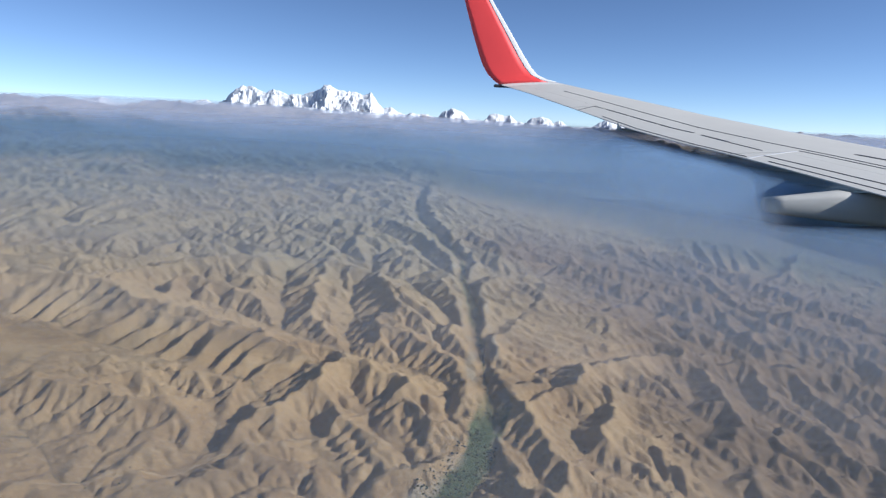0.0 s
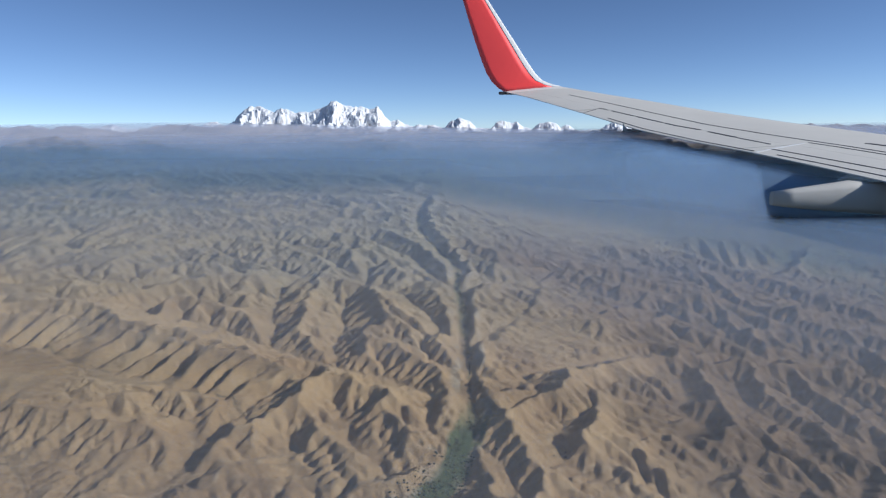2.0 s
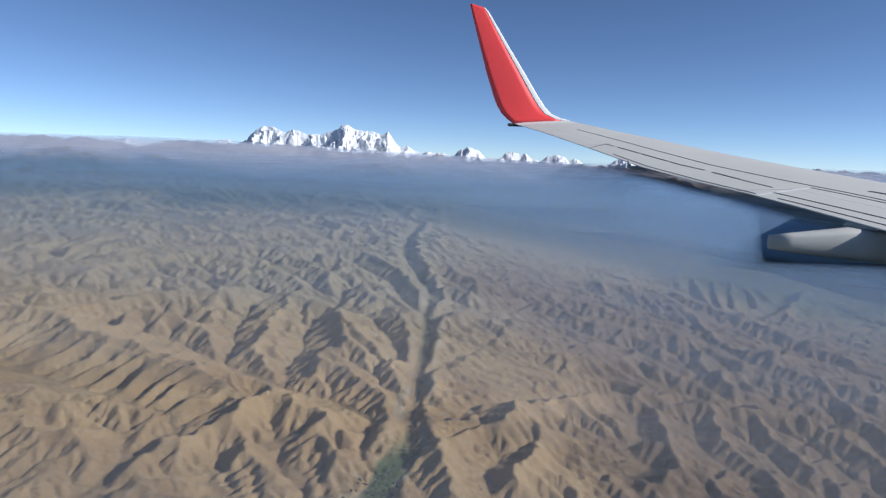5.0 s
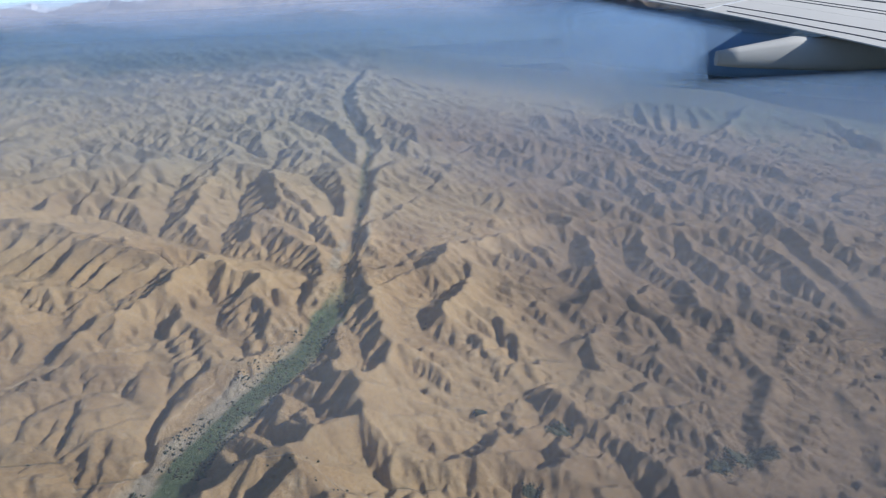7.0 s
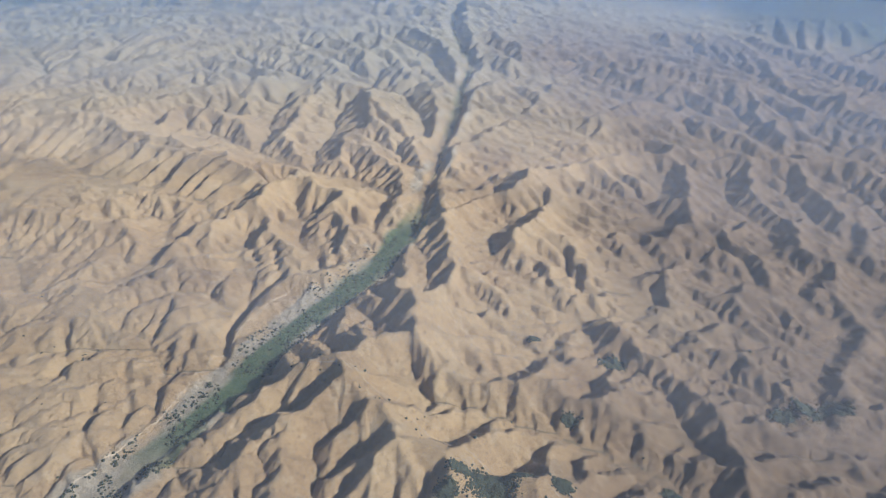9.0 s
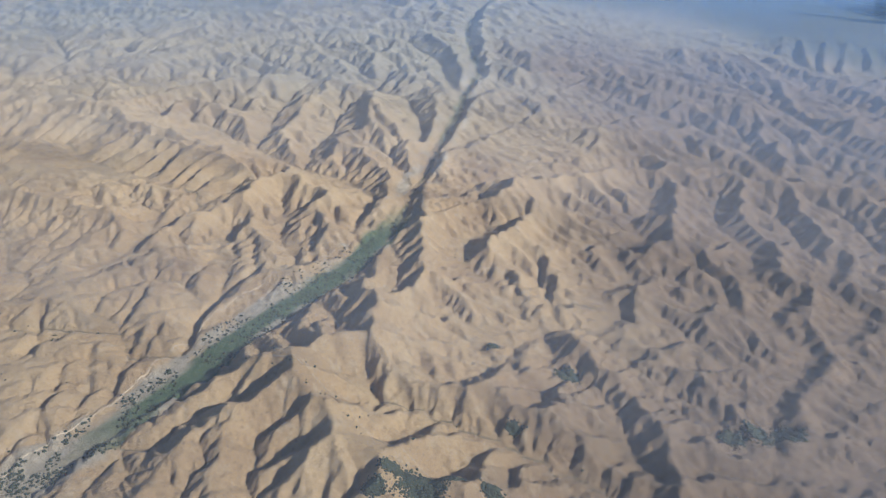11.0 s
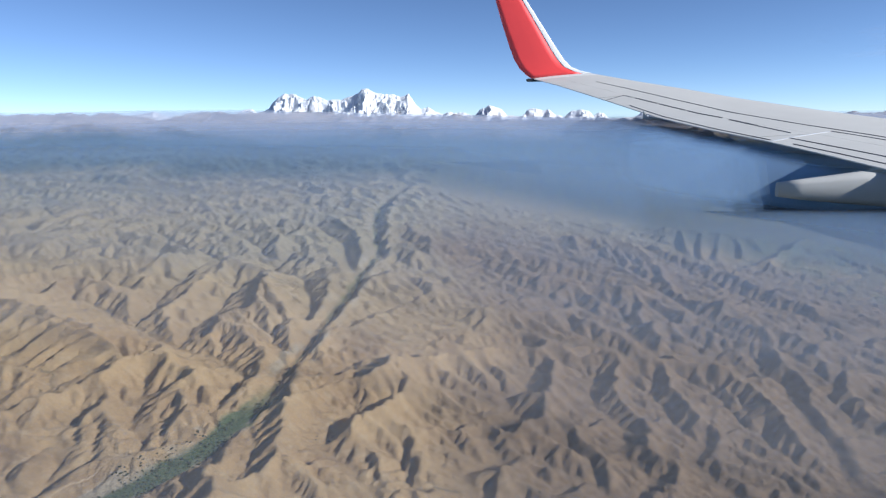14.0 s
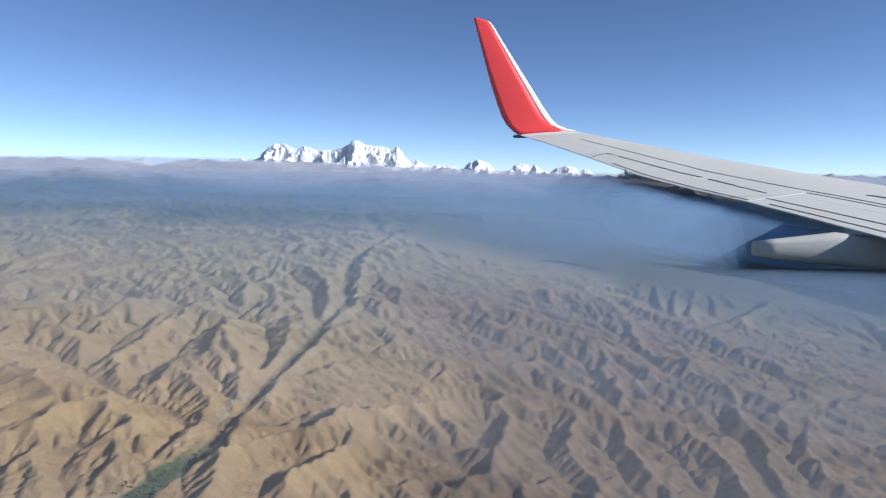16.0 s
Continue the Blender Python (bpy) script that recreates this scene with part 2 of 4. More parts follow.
crest(13.1, 6.6, 0.75, (274, 356), (260, 315), (252, 293), (233, 263))
crest(13.1, 6.6, 0.75, (280, 330), (277, 302), (270, 274), (256, 248))
crest(9.8, 4.9, 0.71, (162, 316), (173, 306), (177, 289), (176, 270))
crest(9.8, 4.9, 0.71, (130, 317), (135, 295), (138, 270), (138, 255))
crest(8.2, 4.9, 0.71, (108, 287), (116, 275), (120, 258))
crest(16.4, 18, 0.47, (-319, 476), (-296, 486), (-245, 477), (-199, 441), (-143, 419), (-106, 402), (-79, 386), (-49, 362))
crest(18, 6.6, 0.47, (-49, 362), (-35, 356), (-15, 346), (1, 338), (18, 322), (28, 309))
crest(12.3, 10.7, 0.47, (-203, 318), (-175, 309), (-143, 303), (-118, 300), (-92, 295))
crest(16.4, 8.2, 0.87, (-47, 356), (-52, 330), (-59, 312), (-71, 299), (-86, 297), (-85, 276))
crest(12.3, 2.5, 0.63, (-42, 364), (-24, 328), (-13, 305), (2, 276))
crest(10.7, 2.5, 0.63, (-16, 349), (0, 315), (4, 293), (11, 280))
crest(7.4, 1.6, 0.63, (8, 337), (19, 314), (26, 298))
crest(9.8, 3.3, 0.55, (-50, 303), (-31, 295), (-17, 280), (-1, 266))
crest(10.7, 13.1, 0.55, (-121, 608), (-95, 610), (-59, 594), (-10, 513), (18, 468), (39, 427))
crest(12.3, 6.6, 0.67, (-41, 526), (-21, 490), (6, 452), (35, 407))
crest(9.8, 6.6, 0.67, (-30, 428), (-9, 416), (13, 396), (38, 361))
crest(10.7, 7.4, 0.67, (-82, 431), (-75, 470), (-81, 521), (-82, 581))
crest(9.8, 11.5, 0.55, (-244, 516), (-226, 543), (-206, 573), (-178, 592), (-137, 593), (-120, 605))
crest(9, 9.8, 0.55, (-186, 431), (-198, 523), (-157, 513), (-112, 472), (-80, 436), (-44, 388))
crest(10.7, 10.7, 0.55, (-313, 643), (-301, 698), (-280, 743), (-260, 808), (-219, 873))
crest(11.5, 8.2, 0.63, (-140, 825), (-108, 882), (-46, 872), (8, 769), (42, 647))
crest(9.8, 8.2, 0.63, (-87, 738), (-51, 670), (-24, 699), (16, 660), (40, 590))
crest(13.1, 16.4, 0.55, (77, 836), (118, 767), (175, 780), (245, 803), (283, 777), (325, 743), (347, 686), (383, 659), (441, 669), (462, 621), (477, 574))
crest(14.8, 9.8, 0.71, (316, 975), (391, 981), (417, 919), (416, 829), (391, 740))
crest(11.5, 11.5, 0.55, (450, 991), (478, 919), (507, 867), (530, 780), (557, 733))
crest(16.4, 14.8, 0.47, (512, 1149), (596, 1178), (675, 1166))
crest(14.8, 4.1, 0.79, (546, 1164), (512, 1048))
crest(14.8, 4.1, 0.79, (591, 1181), (525, 1003))
crest(14.8, 4.1, 0.79, (625, 1180), (549, 1001))
crest(14.8, 4.1, 0.79, (655, 1172), (608, 1046))
crest(11.5, 13.1, 0.55, (623, 980), (758, 1180), (883, 1324), (933, 1290), (906, 1122), (855, 938))
crest(13.1, 4.9, 0.75, (288, 647), (279, 574), (267, 497))
crest(13.1, 4.9, 0.75, (340, 667), (324, 586), (314, 515))
crest(11.5, 11.5, 0.55, (82, 692), (118, 665), (165, 755), (200, 714), (232, 676), (276, 672))
crest(8.2, 9.8, 0.55, (75, 571), (97, 600), (118, 588), (145, 541), (168, 523), (213, 565))
crest(16.4, 13.1, 0.55, (313, 472), (347, 470), (368, 444), (378, 409), (376, 377))
crest(16.4, 11.5, 0.71, (329, 560), (363, 572), (395, 559), (426, 533), (421, 478))
crest(14.8, 8.2, 0.71, (449, 541), (467, 518), (484, 505), (453, 463), (450, 422))
crest(13.1, 13.1, 0.55, (259, 644), (297, 659), (333, 656), (370, 636), (403, 613), (435, 579), (453, 550))
GULLIES = []
GULLIES.append([(-52, 306), (-33, 270), (-45, 269), (-44, 252), (-45, 238)])
GULLIES.append([(-38, 260), (-31, 255), (-23, 232), (-25, 215), (-19, 196), (-21, 191)])
GULLIES.append([(-38, 206), (-37, 189), (-35, 178)])
GULLIES.append([(-56, 207), (-57, 221), (-63, 237)])
GULLIES.append([(-26, 283), (-22, 272), (-13, 256)])
GULLIES.append([(-22, 311), (-14, 285), (-1, 277), (3, 262)])
GULLIES.append([(-3, 322), (4, 295), (8, 274)])
GULLIES.append([(25, 339), (20, 318), (27, 294)])
GULLIES.append([(6, 329), (11, 307), (8, 298)])
GULLIES.append([(-154, 352), (-136, 340), (-138, 357)])
GULLIES.append([(-23, 238), (-17, 255)])
GULLIES.append([(-76, 213), (-80, 231)])
GULLIES.append([(130, 300), (129, 276), (120, 268)])
GULLIES.append([(136, 291), (134, 268), (138, 258)])
GULLIES.append([(86, 263), (96, 253), (122, 245)])
GULLIES.append([(75, 253), (89, 226), (111, 210)])
GULLIES.append([(-22, 235), (-25, 213), (-20, 192)])
GULLIES.append([(-46, 200), (-39, 179), (-32, 158)])
GULLIES.append([(-104, 214), (-87, 189), (-85, 174)])
GULLIES.append([(-61, 173), (-48, 140), (-50, 129)])
GULLIES.append([(-57, 185), (-41, 159), (-39, 147)])
GULLIES.append([(71, 193), (82, 174), (81, 162)])
GULLIES.append([(106, 286), (120, 262), (128, 253)])
GULLIES.append([(60, 192), (70, 172), (71, 160)])


def river_level(y):
    return 0.006 * np.clip(y, 0, 1800) - 2


def lay(x, y):
    """The wide lie of the land: it falls to the right and climbs to the range behind."""
    return river_level(y) - 0.19 * np.clip(x - 60, 0, 240) - 0.12 * np.clip(x - 300, 0, 1300) + 0.02 * np.clip(-x, 0, 500)


def fill(z, fixed, rise):
    """Fill hollows, so that all water finds its way out."""
    w = np.where(fixed, z, 1e6)
    for _ in range(500):
        m = np.minimum(np.minimum(w, np.roll(w, 1, 0)), np.roll(w, -1, 0))
        m = np.minimum(np.minimum(m, np.roll(m, 1, 1)), np.roll(m, -1, 1))
        v = np.maximum(z, np.minimum(w, m + rise))
        if np.abs(v - w).max() < 1e-6:
            break
        w = v
    return np.where(w > 1e5, z, w)


def wear(z, lift, fixed, cell, strength, steps, creep=0.1, limit=0.55, base=None, power=0.75):
    """Uplift against running water: each cell drains to its lowest neighbour and is cut by the water that it gathers; slopes past the limit slide down."""
    h, w = z.shape
    n = h * w
    ids = np.arange(n).reshape(h, w)
    fixed = fixed.copy()
    fixed[0], fixed[-1], fixed[:, 0], fixed[:, -1] = True, True, True, True
    for step in range(steps):
        z = z + np.where(fixed, 0, lift * (1.0 if step < steps - 2 else 0.3))
        lap = np.roll(z, 1, 0) + np.roll(z, -1, 0) + np.roll(z, 1, 1) + np.roll(z, -1, 1) - 4 * z
        z = z + np.where(fixed, 0, creep * lap)
        if step in (0, 3, 7, 12, 18, 25, 33):
            z = fill(z, fixed, 0.012 * cell)
        best, rec = np.zeros((h, w)), ids.copy()
        for di in (-1, 0, 1):
            for dj in (-1, 0, 1):
                if di or dj:
                    s = (z - np.roll(z, (di, dj), (0, 1))) / (1.4142 if di and dj else 1.0)
                    m = s > best
                    best = np.where(m, s, best)
                    rec = np.where(m, np.roll(ids, (di, dj), (0, 1)), rec)
        rec = np.where(fixed, ids, rec).ravel()
        depth, hop = (rec != ids.ravel()).astype(np.int32), rec
        for _k in range(14):
            depth = depth + depth[hop]
            nxt = hop[hop]
            if (nxt == hop).all():
                break
            hop = nxt
        order = np.argsort(depth, kind="stable")
        ends = np.cumsum(np.bincount(depth))
        area, zf = np.full(n, cell * cell), z.ravel().copy()
        for k in range(len(ends) - 1, 0, -1):
            at = order[ends[k - 1]:ends[k]]
            np.add.at(area, rec[at], area[at])
        cut = strength * area ** power / cell
        gap = np.abs(rec - ids.ravel())
        fall = limit * cell * np.where((gap == 1) | (gap == w), 1.0, 1.4142)
        for k in range(1, len(ends)):
            at = order[ends[k - 1]:ends[k]]
            below = zf[rec[at]]
            zf[at] = np.minimum((zf[at] + cut[at] * below) / (1 + cut[at]), np.maximum(below, below + fall[at]))
        z = zf.reshape(h, w) if base is None else np.maximum(zf.reshape(h, w), base)
    return z, area.reshape(h, w)


class Field:
    """Heights on an even grid."""
    ridges = False

    def __init__(self, x0, x1, y0, y1, cell):
        self.x0, self.y0, self.cell = x0, y0, cell
        self.x, self.y = np.meshgrid(np.arange(x0, x1 + 1, cell, dtype=float), np.arange(y0, y1 + 1, cell, dtype=float))

    def at(self, x, y, z=None):
        z = self.z if z is None else z
        h, w = z.shape
        u, v = np.clip((x - self.x0) / self.cell, 0, w - 1.001), np.clip((y - self.y0) / self.cell, 0, h - 1.001)
        i, j = u.astype(int), v.astype(int)
        a, b = u - i, v - j
        return (z[j, i] * (1 - a) + z[j, i + 1] * a) * (1 - b) + (z[j + 1, i] * (1 - a) + z[j + 1, i + 1] * a) * b


def valley_distance(x, y):
    best = np.full(x.shape, 1e9)
    for line in SIDE_VALLEYS:
        best = np.minimum(best, near_line(x, y, line)[0])
    return best


def floor_level(x, y):
    """Heights of the valley floors: the river and, a little above, the side valleys."""
    return lay(x, y) + 0.4


def water_base(f):
    """No water cuts below this; away from the known valleys it lies a little deeper."""
    return floor_level(f.x, f.y) - 3 * smooth(600, 800, f.y) - 3 * smooth(300, 450, np.abs(f.x - 100))


def hill_forces(f):
    """Where the hills rise and where valley floors hold still."""
    wx = f.x + 8 * fractal(f.x, f.y, 48, 4, 0.6, seed=3)
    wy = f.y + 8 * fractal(f.x, f.y, 48, 4, 0.6, seed=4)
    d, _ = near_line(wx, wy, RIVER)
    wide = 4 + 6 * smooth(320, 240, f.y) * smooth(120, 170, f.y) + 2 * smooth(200, 100, f.y)
    fixed = (d < wide) | (valley_distance(wx, wy) < 0.75 * f.cell)
    lift = 0.95 + 0.35 * fractal(f.x, f.y, 160, 3, seed=5) + 0.3 * smooth(420, 700, f.y)
    lift *= 1 - 0.35 * smooth(30, -10, f.x) * smooth(345, 300, f.y)              # low sandy hills
    lift *= 1 - 0.6 * smooth(66, 80, f.x) * smooth(140, 100, f.x) * smooth(280, 255, f.y) * smooth(180, 200, f.y)
    lift *= 1 - 0.45 * smooth(60, 75, f.x) * smooth(210, 140, f.x) * smooth(390, 410, f.y) * smooth(560, 500, f.y)
    lift *= 0.7 + 0.3 * smooth(0, 40, d)
    lift *= 1 - 0.75 * smooth(400, 600, f.x) * smooth(850, 1050, f.y)          # the plain far down the slope
    lift *= 0.85 - 0.25 * smooth(90, 160, f.x)
    for line in SIDE_VALLEYS:
        dv, s = near_line(wx, wy, line)
        lift *= 1 - 0.6 * np.exp(-(dv / 8) ** 2)
    return lift, fixed


def start_height(f):
    wx = f.x + 8 * fractal(f.x, f.y, 48, 4, 0.6, seed=3)
    wy = f.y + 8 * fractal(f.x, f.y, 48, 4, 0.6, seed=4)
    z = lay(f.x, f.y) + 2 + (2 + 6 * smooth(450, 750, f.y)) * fractal(f.x, f.y, 70, 5, 0.6, seed=6)
    for line in SIDE_VALLEYS:
        dv, s = near_line(wx, wy, line)
        z -= 6 * np.exp(-(dv / 10) ** 2)
    d, _ = near_line(wx, wy, RIVER)
    z += 0.08 * np.clip(d, 0, 60) + 0.014 * np.where(f.x < 50, np.minimum(d, 250), 0)
    return z


def along_line(x, y, pts):
    """Distance from a bent line, the share and the length of the way along it, and the offset from it."""
    best, share, run = np.full(x.shape, 1e9), np.zeros(x.shape), np.zeros(x.shape)
    ox, oy, done = np.zeros(x.shape), np.zeros(x.shape), 0.0
    whole = sum(math.dist(p, q) for p, q in zip(pts, pts[1:]))
    for (x0, y0), (x1, y1) in zip(pts, pts[1:]):
        dx, dy = x1 - x0, y1 - y0
        length = math.hypot(dx, dy)
        s = np.clip(((x - x0) * dx + (y - y0) * dy) / length ** 2, 0, 1)
        ex, ey = x - x0 - s * dx, y - y0 - s * dy
        d = np.hypot(ex, ey)
        m = d < best
        best, ox, oy = np.where(m, d, best), np.where(m, ex, ox), np.where(m, ey, oy)
        run = np.where(m, done + s * length, run)
        done += length
    return best, run / whole, run, ox, oy


def higher(a, b, k):
    """The higher of two, with a rounded seam."""
    h = np.clip(k - np.abs(a - b), 0, None) / k
    return np.maximum(a, b) + h * h * k / 4


def crest_hills(f):
    """Ridges along the crest lines: straight flanks cut into spurs, steeper on the shaded side. Also the distance to the nearest crest."""
    wx = f.x + 3.5 * fractal(f.x, f.y, 24, 4, 0.55, seed=81)
    wy = f.y + 3.5 * fractal(f.x, f.y, 24, 4, 0.55, seed=82)
    bend = fractal(f.x, f.y, 26, 3, seed=83)
    knobs = fractal(f.x, f.y, 13, 3, seed=84)
    uneven = fractal(f.x, f.y, 60, 2, seed=88)
    land = lay(f.x, f.y)
    z, near = np.full(f.x.shape, -500.0), np.full(f.x.shape, 1e3)
    for start, end, shade, line in CRESTS:
        reach = 150
        i0, i1 = [int(np.clip((v - f.x0) / f.cell, 0, f.x.shape[1])) for v in (min(p[0] for p in line) - reach, max(p[0] for p in line) + reach)]
        j0, j1 = [int(np.clip((v - f.y0) / f.cell, 0, f.x.shape[0])) for v in (min(p[1] for p in line) - reach, max(p[1] for p in line) + reach)]
        if i1 - i0 < 2 or j1 - j0 < 2:
            continue
        w = np.s_[j0:j1, i0:i1]
        d, share, run, ox, oy = along_line(wx[w], wy[w], line)
        away = -(ox * math.sin(radians(SUN_AZ)) + oy * math.cos(radians(SUN_AZ))) / np.maximum(d, 0.1)
        slope = 0.36 + (shade - 0.36) * smooth(-0.2, 0.8, away)
        top = (start + (end - start) * share) * (1 + 0.3 * smooth(300, 450, wy[w])) + 1.6 * knobs[w]
        wide = 12 + 0.015 * line[0][1]
        k = run / wide + 1.5 * bend[w] + 0.012 * d
        rib = np.abs(2 * (k % 1) - 1) + 0.4 * np.abs(2 * ((2.3 * k + 2 * knobs[w]) % 1) - 1)
        cut = np.clip(0.18 + 0.28 * uneven[w], 0.05, 0.34) * top * rib * smooth(0.5, 15, d)
        cut *= 1 - 0.3 * (shade > 0.75) * smooth(330, 290, wy[w])
        cut *= 1 - 0.7 * smooth(0.5, 0.7, np.array(shade)) * smooth(-0.2, 0.8, away)
        v = land[w] + top - slope * (np.sqrt(d * d + 0.2) - 0.45) - cut
        z[w] = higher(z[w], v, 0.5)
        near[w] = np.minimum(near[w], d)
    return z, near


def refine(field, coarse, rough, size, seed, up, strength, steps, creep, limit, power):
    """Carry the hills on to a finer grid, raise the ridges and let the water cut them."""
    lift, fixed = hill_forces(field)
    z = coarse.at(field.x, field.y) + rough * fractal(field.x, field.y, size, 3, seed=seed)
    if not coarse.ridges:
        ridges, gap = crest_hills(field)
        low = lay(field.x, field.y)
        calm = 1 - 0.6 * smooth(25, -15, field.x) * smooth(330, 285, field.y)      # low sandy hills beside the river
        calm -= 0.65 * smooth(64, 72, field.x) * smooth(125, 105, field.x) * smooth(182, 195, field.y) * smooth(285, 262, field.y)      # a smooth sandy slope
        calm -= 0.5 * smooth(55, 75, field.x) * smooth(200, 150, field.x) * smooth(385, 410, field.y) * smooth(560, 520, field.y)      # low fields
        z = low + 1 + calm * (z - low) * (0.5 + 0.5 * smooth(45, 120, gap)) + 2.5 * fractal(field.x, field.y, 34, 4, 0.6, seed=87)
        z = higher(z, ridges, 1.5)
        z += (3.0 + 1.8 * smooth(380, 520, field.y)) * calm * (0.55 - 1.7 * np.abs(fractal(field.x, field.y, 27, 3, 0.6, seed=91))) * smooth(4, 14, near_line(field.x, field.y, RIVER)[0])
        dv = valley_distance(field.x + 3 * fractal(field.x, field.y, 20, 3, seed=85), field.y + 3 * fractal(field.x, field.y, 20, 3, seed=86))
        z = -higher(-z, -(low + 1.5 + 0.42 * dv + 0.02 * dv ** 2), 2.0)
    z[fixed] = floor_level(field.x[fixed], field.y[fixed])
    field.ridges = True
    field.z, area = wear(z, up * lift, fixed, field.cell, strength, steps, creep, limit, water_base(field), power)
    # a long ridge with even triangular facets on its near side
    line = [(-330, 466), (-283, 470), (-236, 462), (-190, 428), (-136, 406), (-74, 374), (-45, 351)]
    dl, along, run, ox, oy = along_line(field.x + 2.5 * fractal(field.x, field.y, 14, 3, seed=45), field.y, line)
    front = oy < 0
    reach = np.where(front, 50, 45)
    k = run / 19 + 0.006 * dl + 0.8 * fractal(field.x, field.y, 45, 3, 0.6, seed=46)
    spur = 1 - 2 * np.abs(k % 1 - 0.5)
    down = np.clip(dl / reach, 0, 1)
    facet = lay(field.x, field.y) + 3 + 15 * (1 - down) - (7.0 + 5.0 * fractal(field.x, field.y, 50, 2, seed=47)) * spur * np.sin(math.pi * down ** 0.8)
    share = 0.85 * front * smooth(1.0, 0.7, down) * smooth(0.0, 0.02, along) * smooth(1.0, 0.9, along)
    field.z = field.z * (1 - share) + facet * share
    # broken ground of small hummocks
    calm = 1 - 0.55 * smooth(25, -15, field.x) * smooth(330, 285, field.y)
    rubble = smooth(125, 145, field.x) * smooth(240, 205, field.x) * smooth(170, 190, field.y) * smooth(245, 225, field.y)
    field.z += rubble * 3.4 * (0.5 - np.abs(fractal(field.x, field.y, 7, 4, 0.65, seed=41)))
    # deep narrow gullies
    if field.cell < 3:
        wx = field.x + 2.2 * fractal(field.x, field.y, 11, 3, seed=43)
        wy = field.y + 2.2 * fractal(field.x, field.y, 11, 3, seed=44)
        for line in GULLIES:
            dg, s = near_line(wx, wy, line)
            field.z -= 2.2 * np.exp(-(dg / 2.4) ** 2)
    # small rills and ledges on the slopes
    gy, gx = np.gradient(field.z, field.cell)
    steep = np.clip(np.hypot(gx, gy), 0, 0.8)
    field.z += calm * steep * 3.2 * (0.4 - np.abs(fractal(field.x, field.y, 5 + 2 * (field.cell > 1.5), 4, 0.7, seed=42)))
    field.wet = np.log10(area)
    return field


def make_hills():
    # first the large drainage, then finer and finer grids
    old = Field(-1800, 2008, -240, 1760, 14)
    lift, fixed = hill_forces(old)
    z = start_height(old)
    z[fixed] = floor_level(old.x[fixed], old.y[fixed])
    edge = lay(old.x, old.y)
    for side in (np.s_[0], np.s_[-1], np.s_[:, 0], np.s_[:, -1]):
        z[side] = edge[side]
    old.z, area = wear(z, 5.0 * lift, fixed, 14, 0.21, 36, 0.004, 0.5, water_base(old))
    wide = Field(-1800, 2000, -240, 1760, 6)
    lift, fixed = hill_forces(wide)
    z = old.at(wide.x, wide.y) + 1.5 * fractal(wide.x, wide.y, 26, 3, seed=7)
    z[fixed] = floor_level(wide.x[fixed], wide.y[fixed])
    wide.z, area = wear(z, 2.5 * lift, fixed, 6, 0.105, 16, 0.006, 0.6, water_base(wide))
    wide.wet = np.log10(area)
    mid = refine(Field(-880, 1120, -60, 1320, 3.33), wide, 2.0, 20, 8, 0.6, 0.07, 9, 0.003, 0.85, 0.6)
    fine = refine(Field(-420, 720, 380, 1010, 2.0), mid, 1.5, 12, 10, 0.4, 0.085, 9, 0.001, 0.9, 0.55)
    near = refine(Field(-230, 420, 84, 500, 1.0), mid, 1.1, 8, 9, 0.20, 0.085, 10, 0.001, 0.9, 0.5)
    return wide, mid, fine, near


SKYLINE = [(-3200, 27), (-2440, 27), (-1700, 31), (-1180, 27), (-700, 12), (-400, 0), (0, -10), (300, -22), (700, -33), (1050, -36), (1400, -26), (2000, -18), (3200, -18)]


def make_range():
    """The wooded foothills and the bare front range far behind, up to its skyline (heights over the eye)."""
    def forces(f):
        lift = 0.55 + 0.25 * smooth(1350, 2000, f.y) + 0.9 * smooth(2300, 2900, f.y)
        lift *= (1 + 0.3 * fractal(f.x, f.y, 300, 3, seed=12)) * (1 - 0.65 * smooth(200, 600, f.x) * smooth(2800, 2500, f.y))
        return lift, near_line(f.x, f.y, [(-40, 1300), (-40, 1560), (-130, 1900), (-100, 2300)])[0] < 0.8 * f.cell
    a = Field(-4300, 4300, 1240, 4560, 30)
    lift, fixed = forces(a)
    crest = np.interp(a.x, [p[0] for p in SKYLINE], [p[1] for p in SKYLINE]) + Z0 - 40
    under = lay(a.x, a.y) * smooth(2600, 1700, a.y)
    z = under + crest * smooth(2200, 3550, a.y) ** 1.5 + (22 - 14 * smooth(200, 600, a.x) * smooth(2800, 2500, a.y)) * fractal(a.x, a.y, 200, 5, 0.6, seed=13)
    a.z = wear(z, 9 * lift, fixed, 30, 0.14, 22, 0.004, 0.55, under)[0]
    b = Field(-4300, 4300, 1240, 4560, 10)
    lift, fixed = forces(b)
    z = a.at(b.x, b.y) + 4 * fractal(b.x, b.y, 45, 3, seed=14)
    z = wear(z, 3.2 * lift, fixed, 10, 0.06, 10, 0.004, 0.62, lay(b.x, b.y) * smooth(2600, 1700, b.y))[0]
    z = z - 170 * smooth(3750, 4350, b.y)
    # let the highest line of each stretch reach the skyline
    n = z.shape[1]
    high = ((z - Z0) / b.y)[b.y[:, 0] > 2600].max(0)
    k = np.hanning(65)
    high = np.convolve(np.pad(high, 32, "edge"), k / k.sum(), "valid")
    wish = np.interp(b.x[0], [p[0] for p in SKYLINE], [p[1] for p in SKYLINE]) / 3500
    b.z = z + (wish - high)[None] * b.y * smooth(2200, 3300, b.y)
    return b


HILLS, MID, FINE, NEAR = make_hills()
RANGE = make_range()


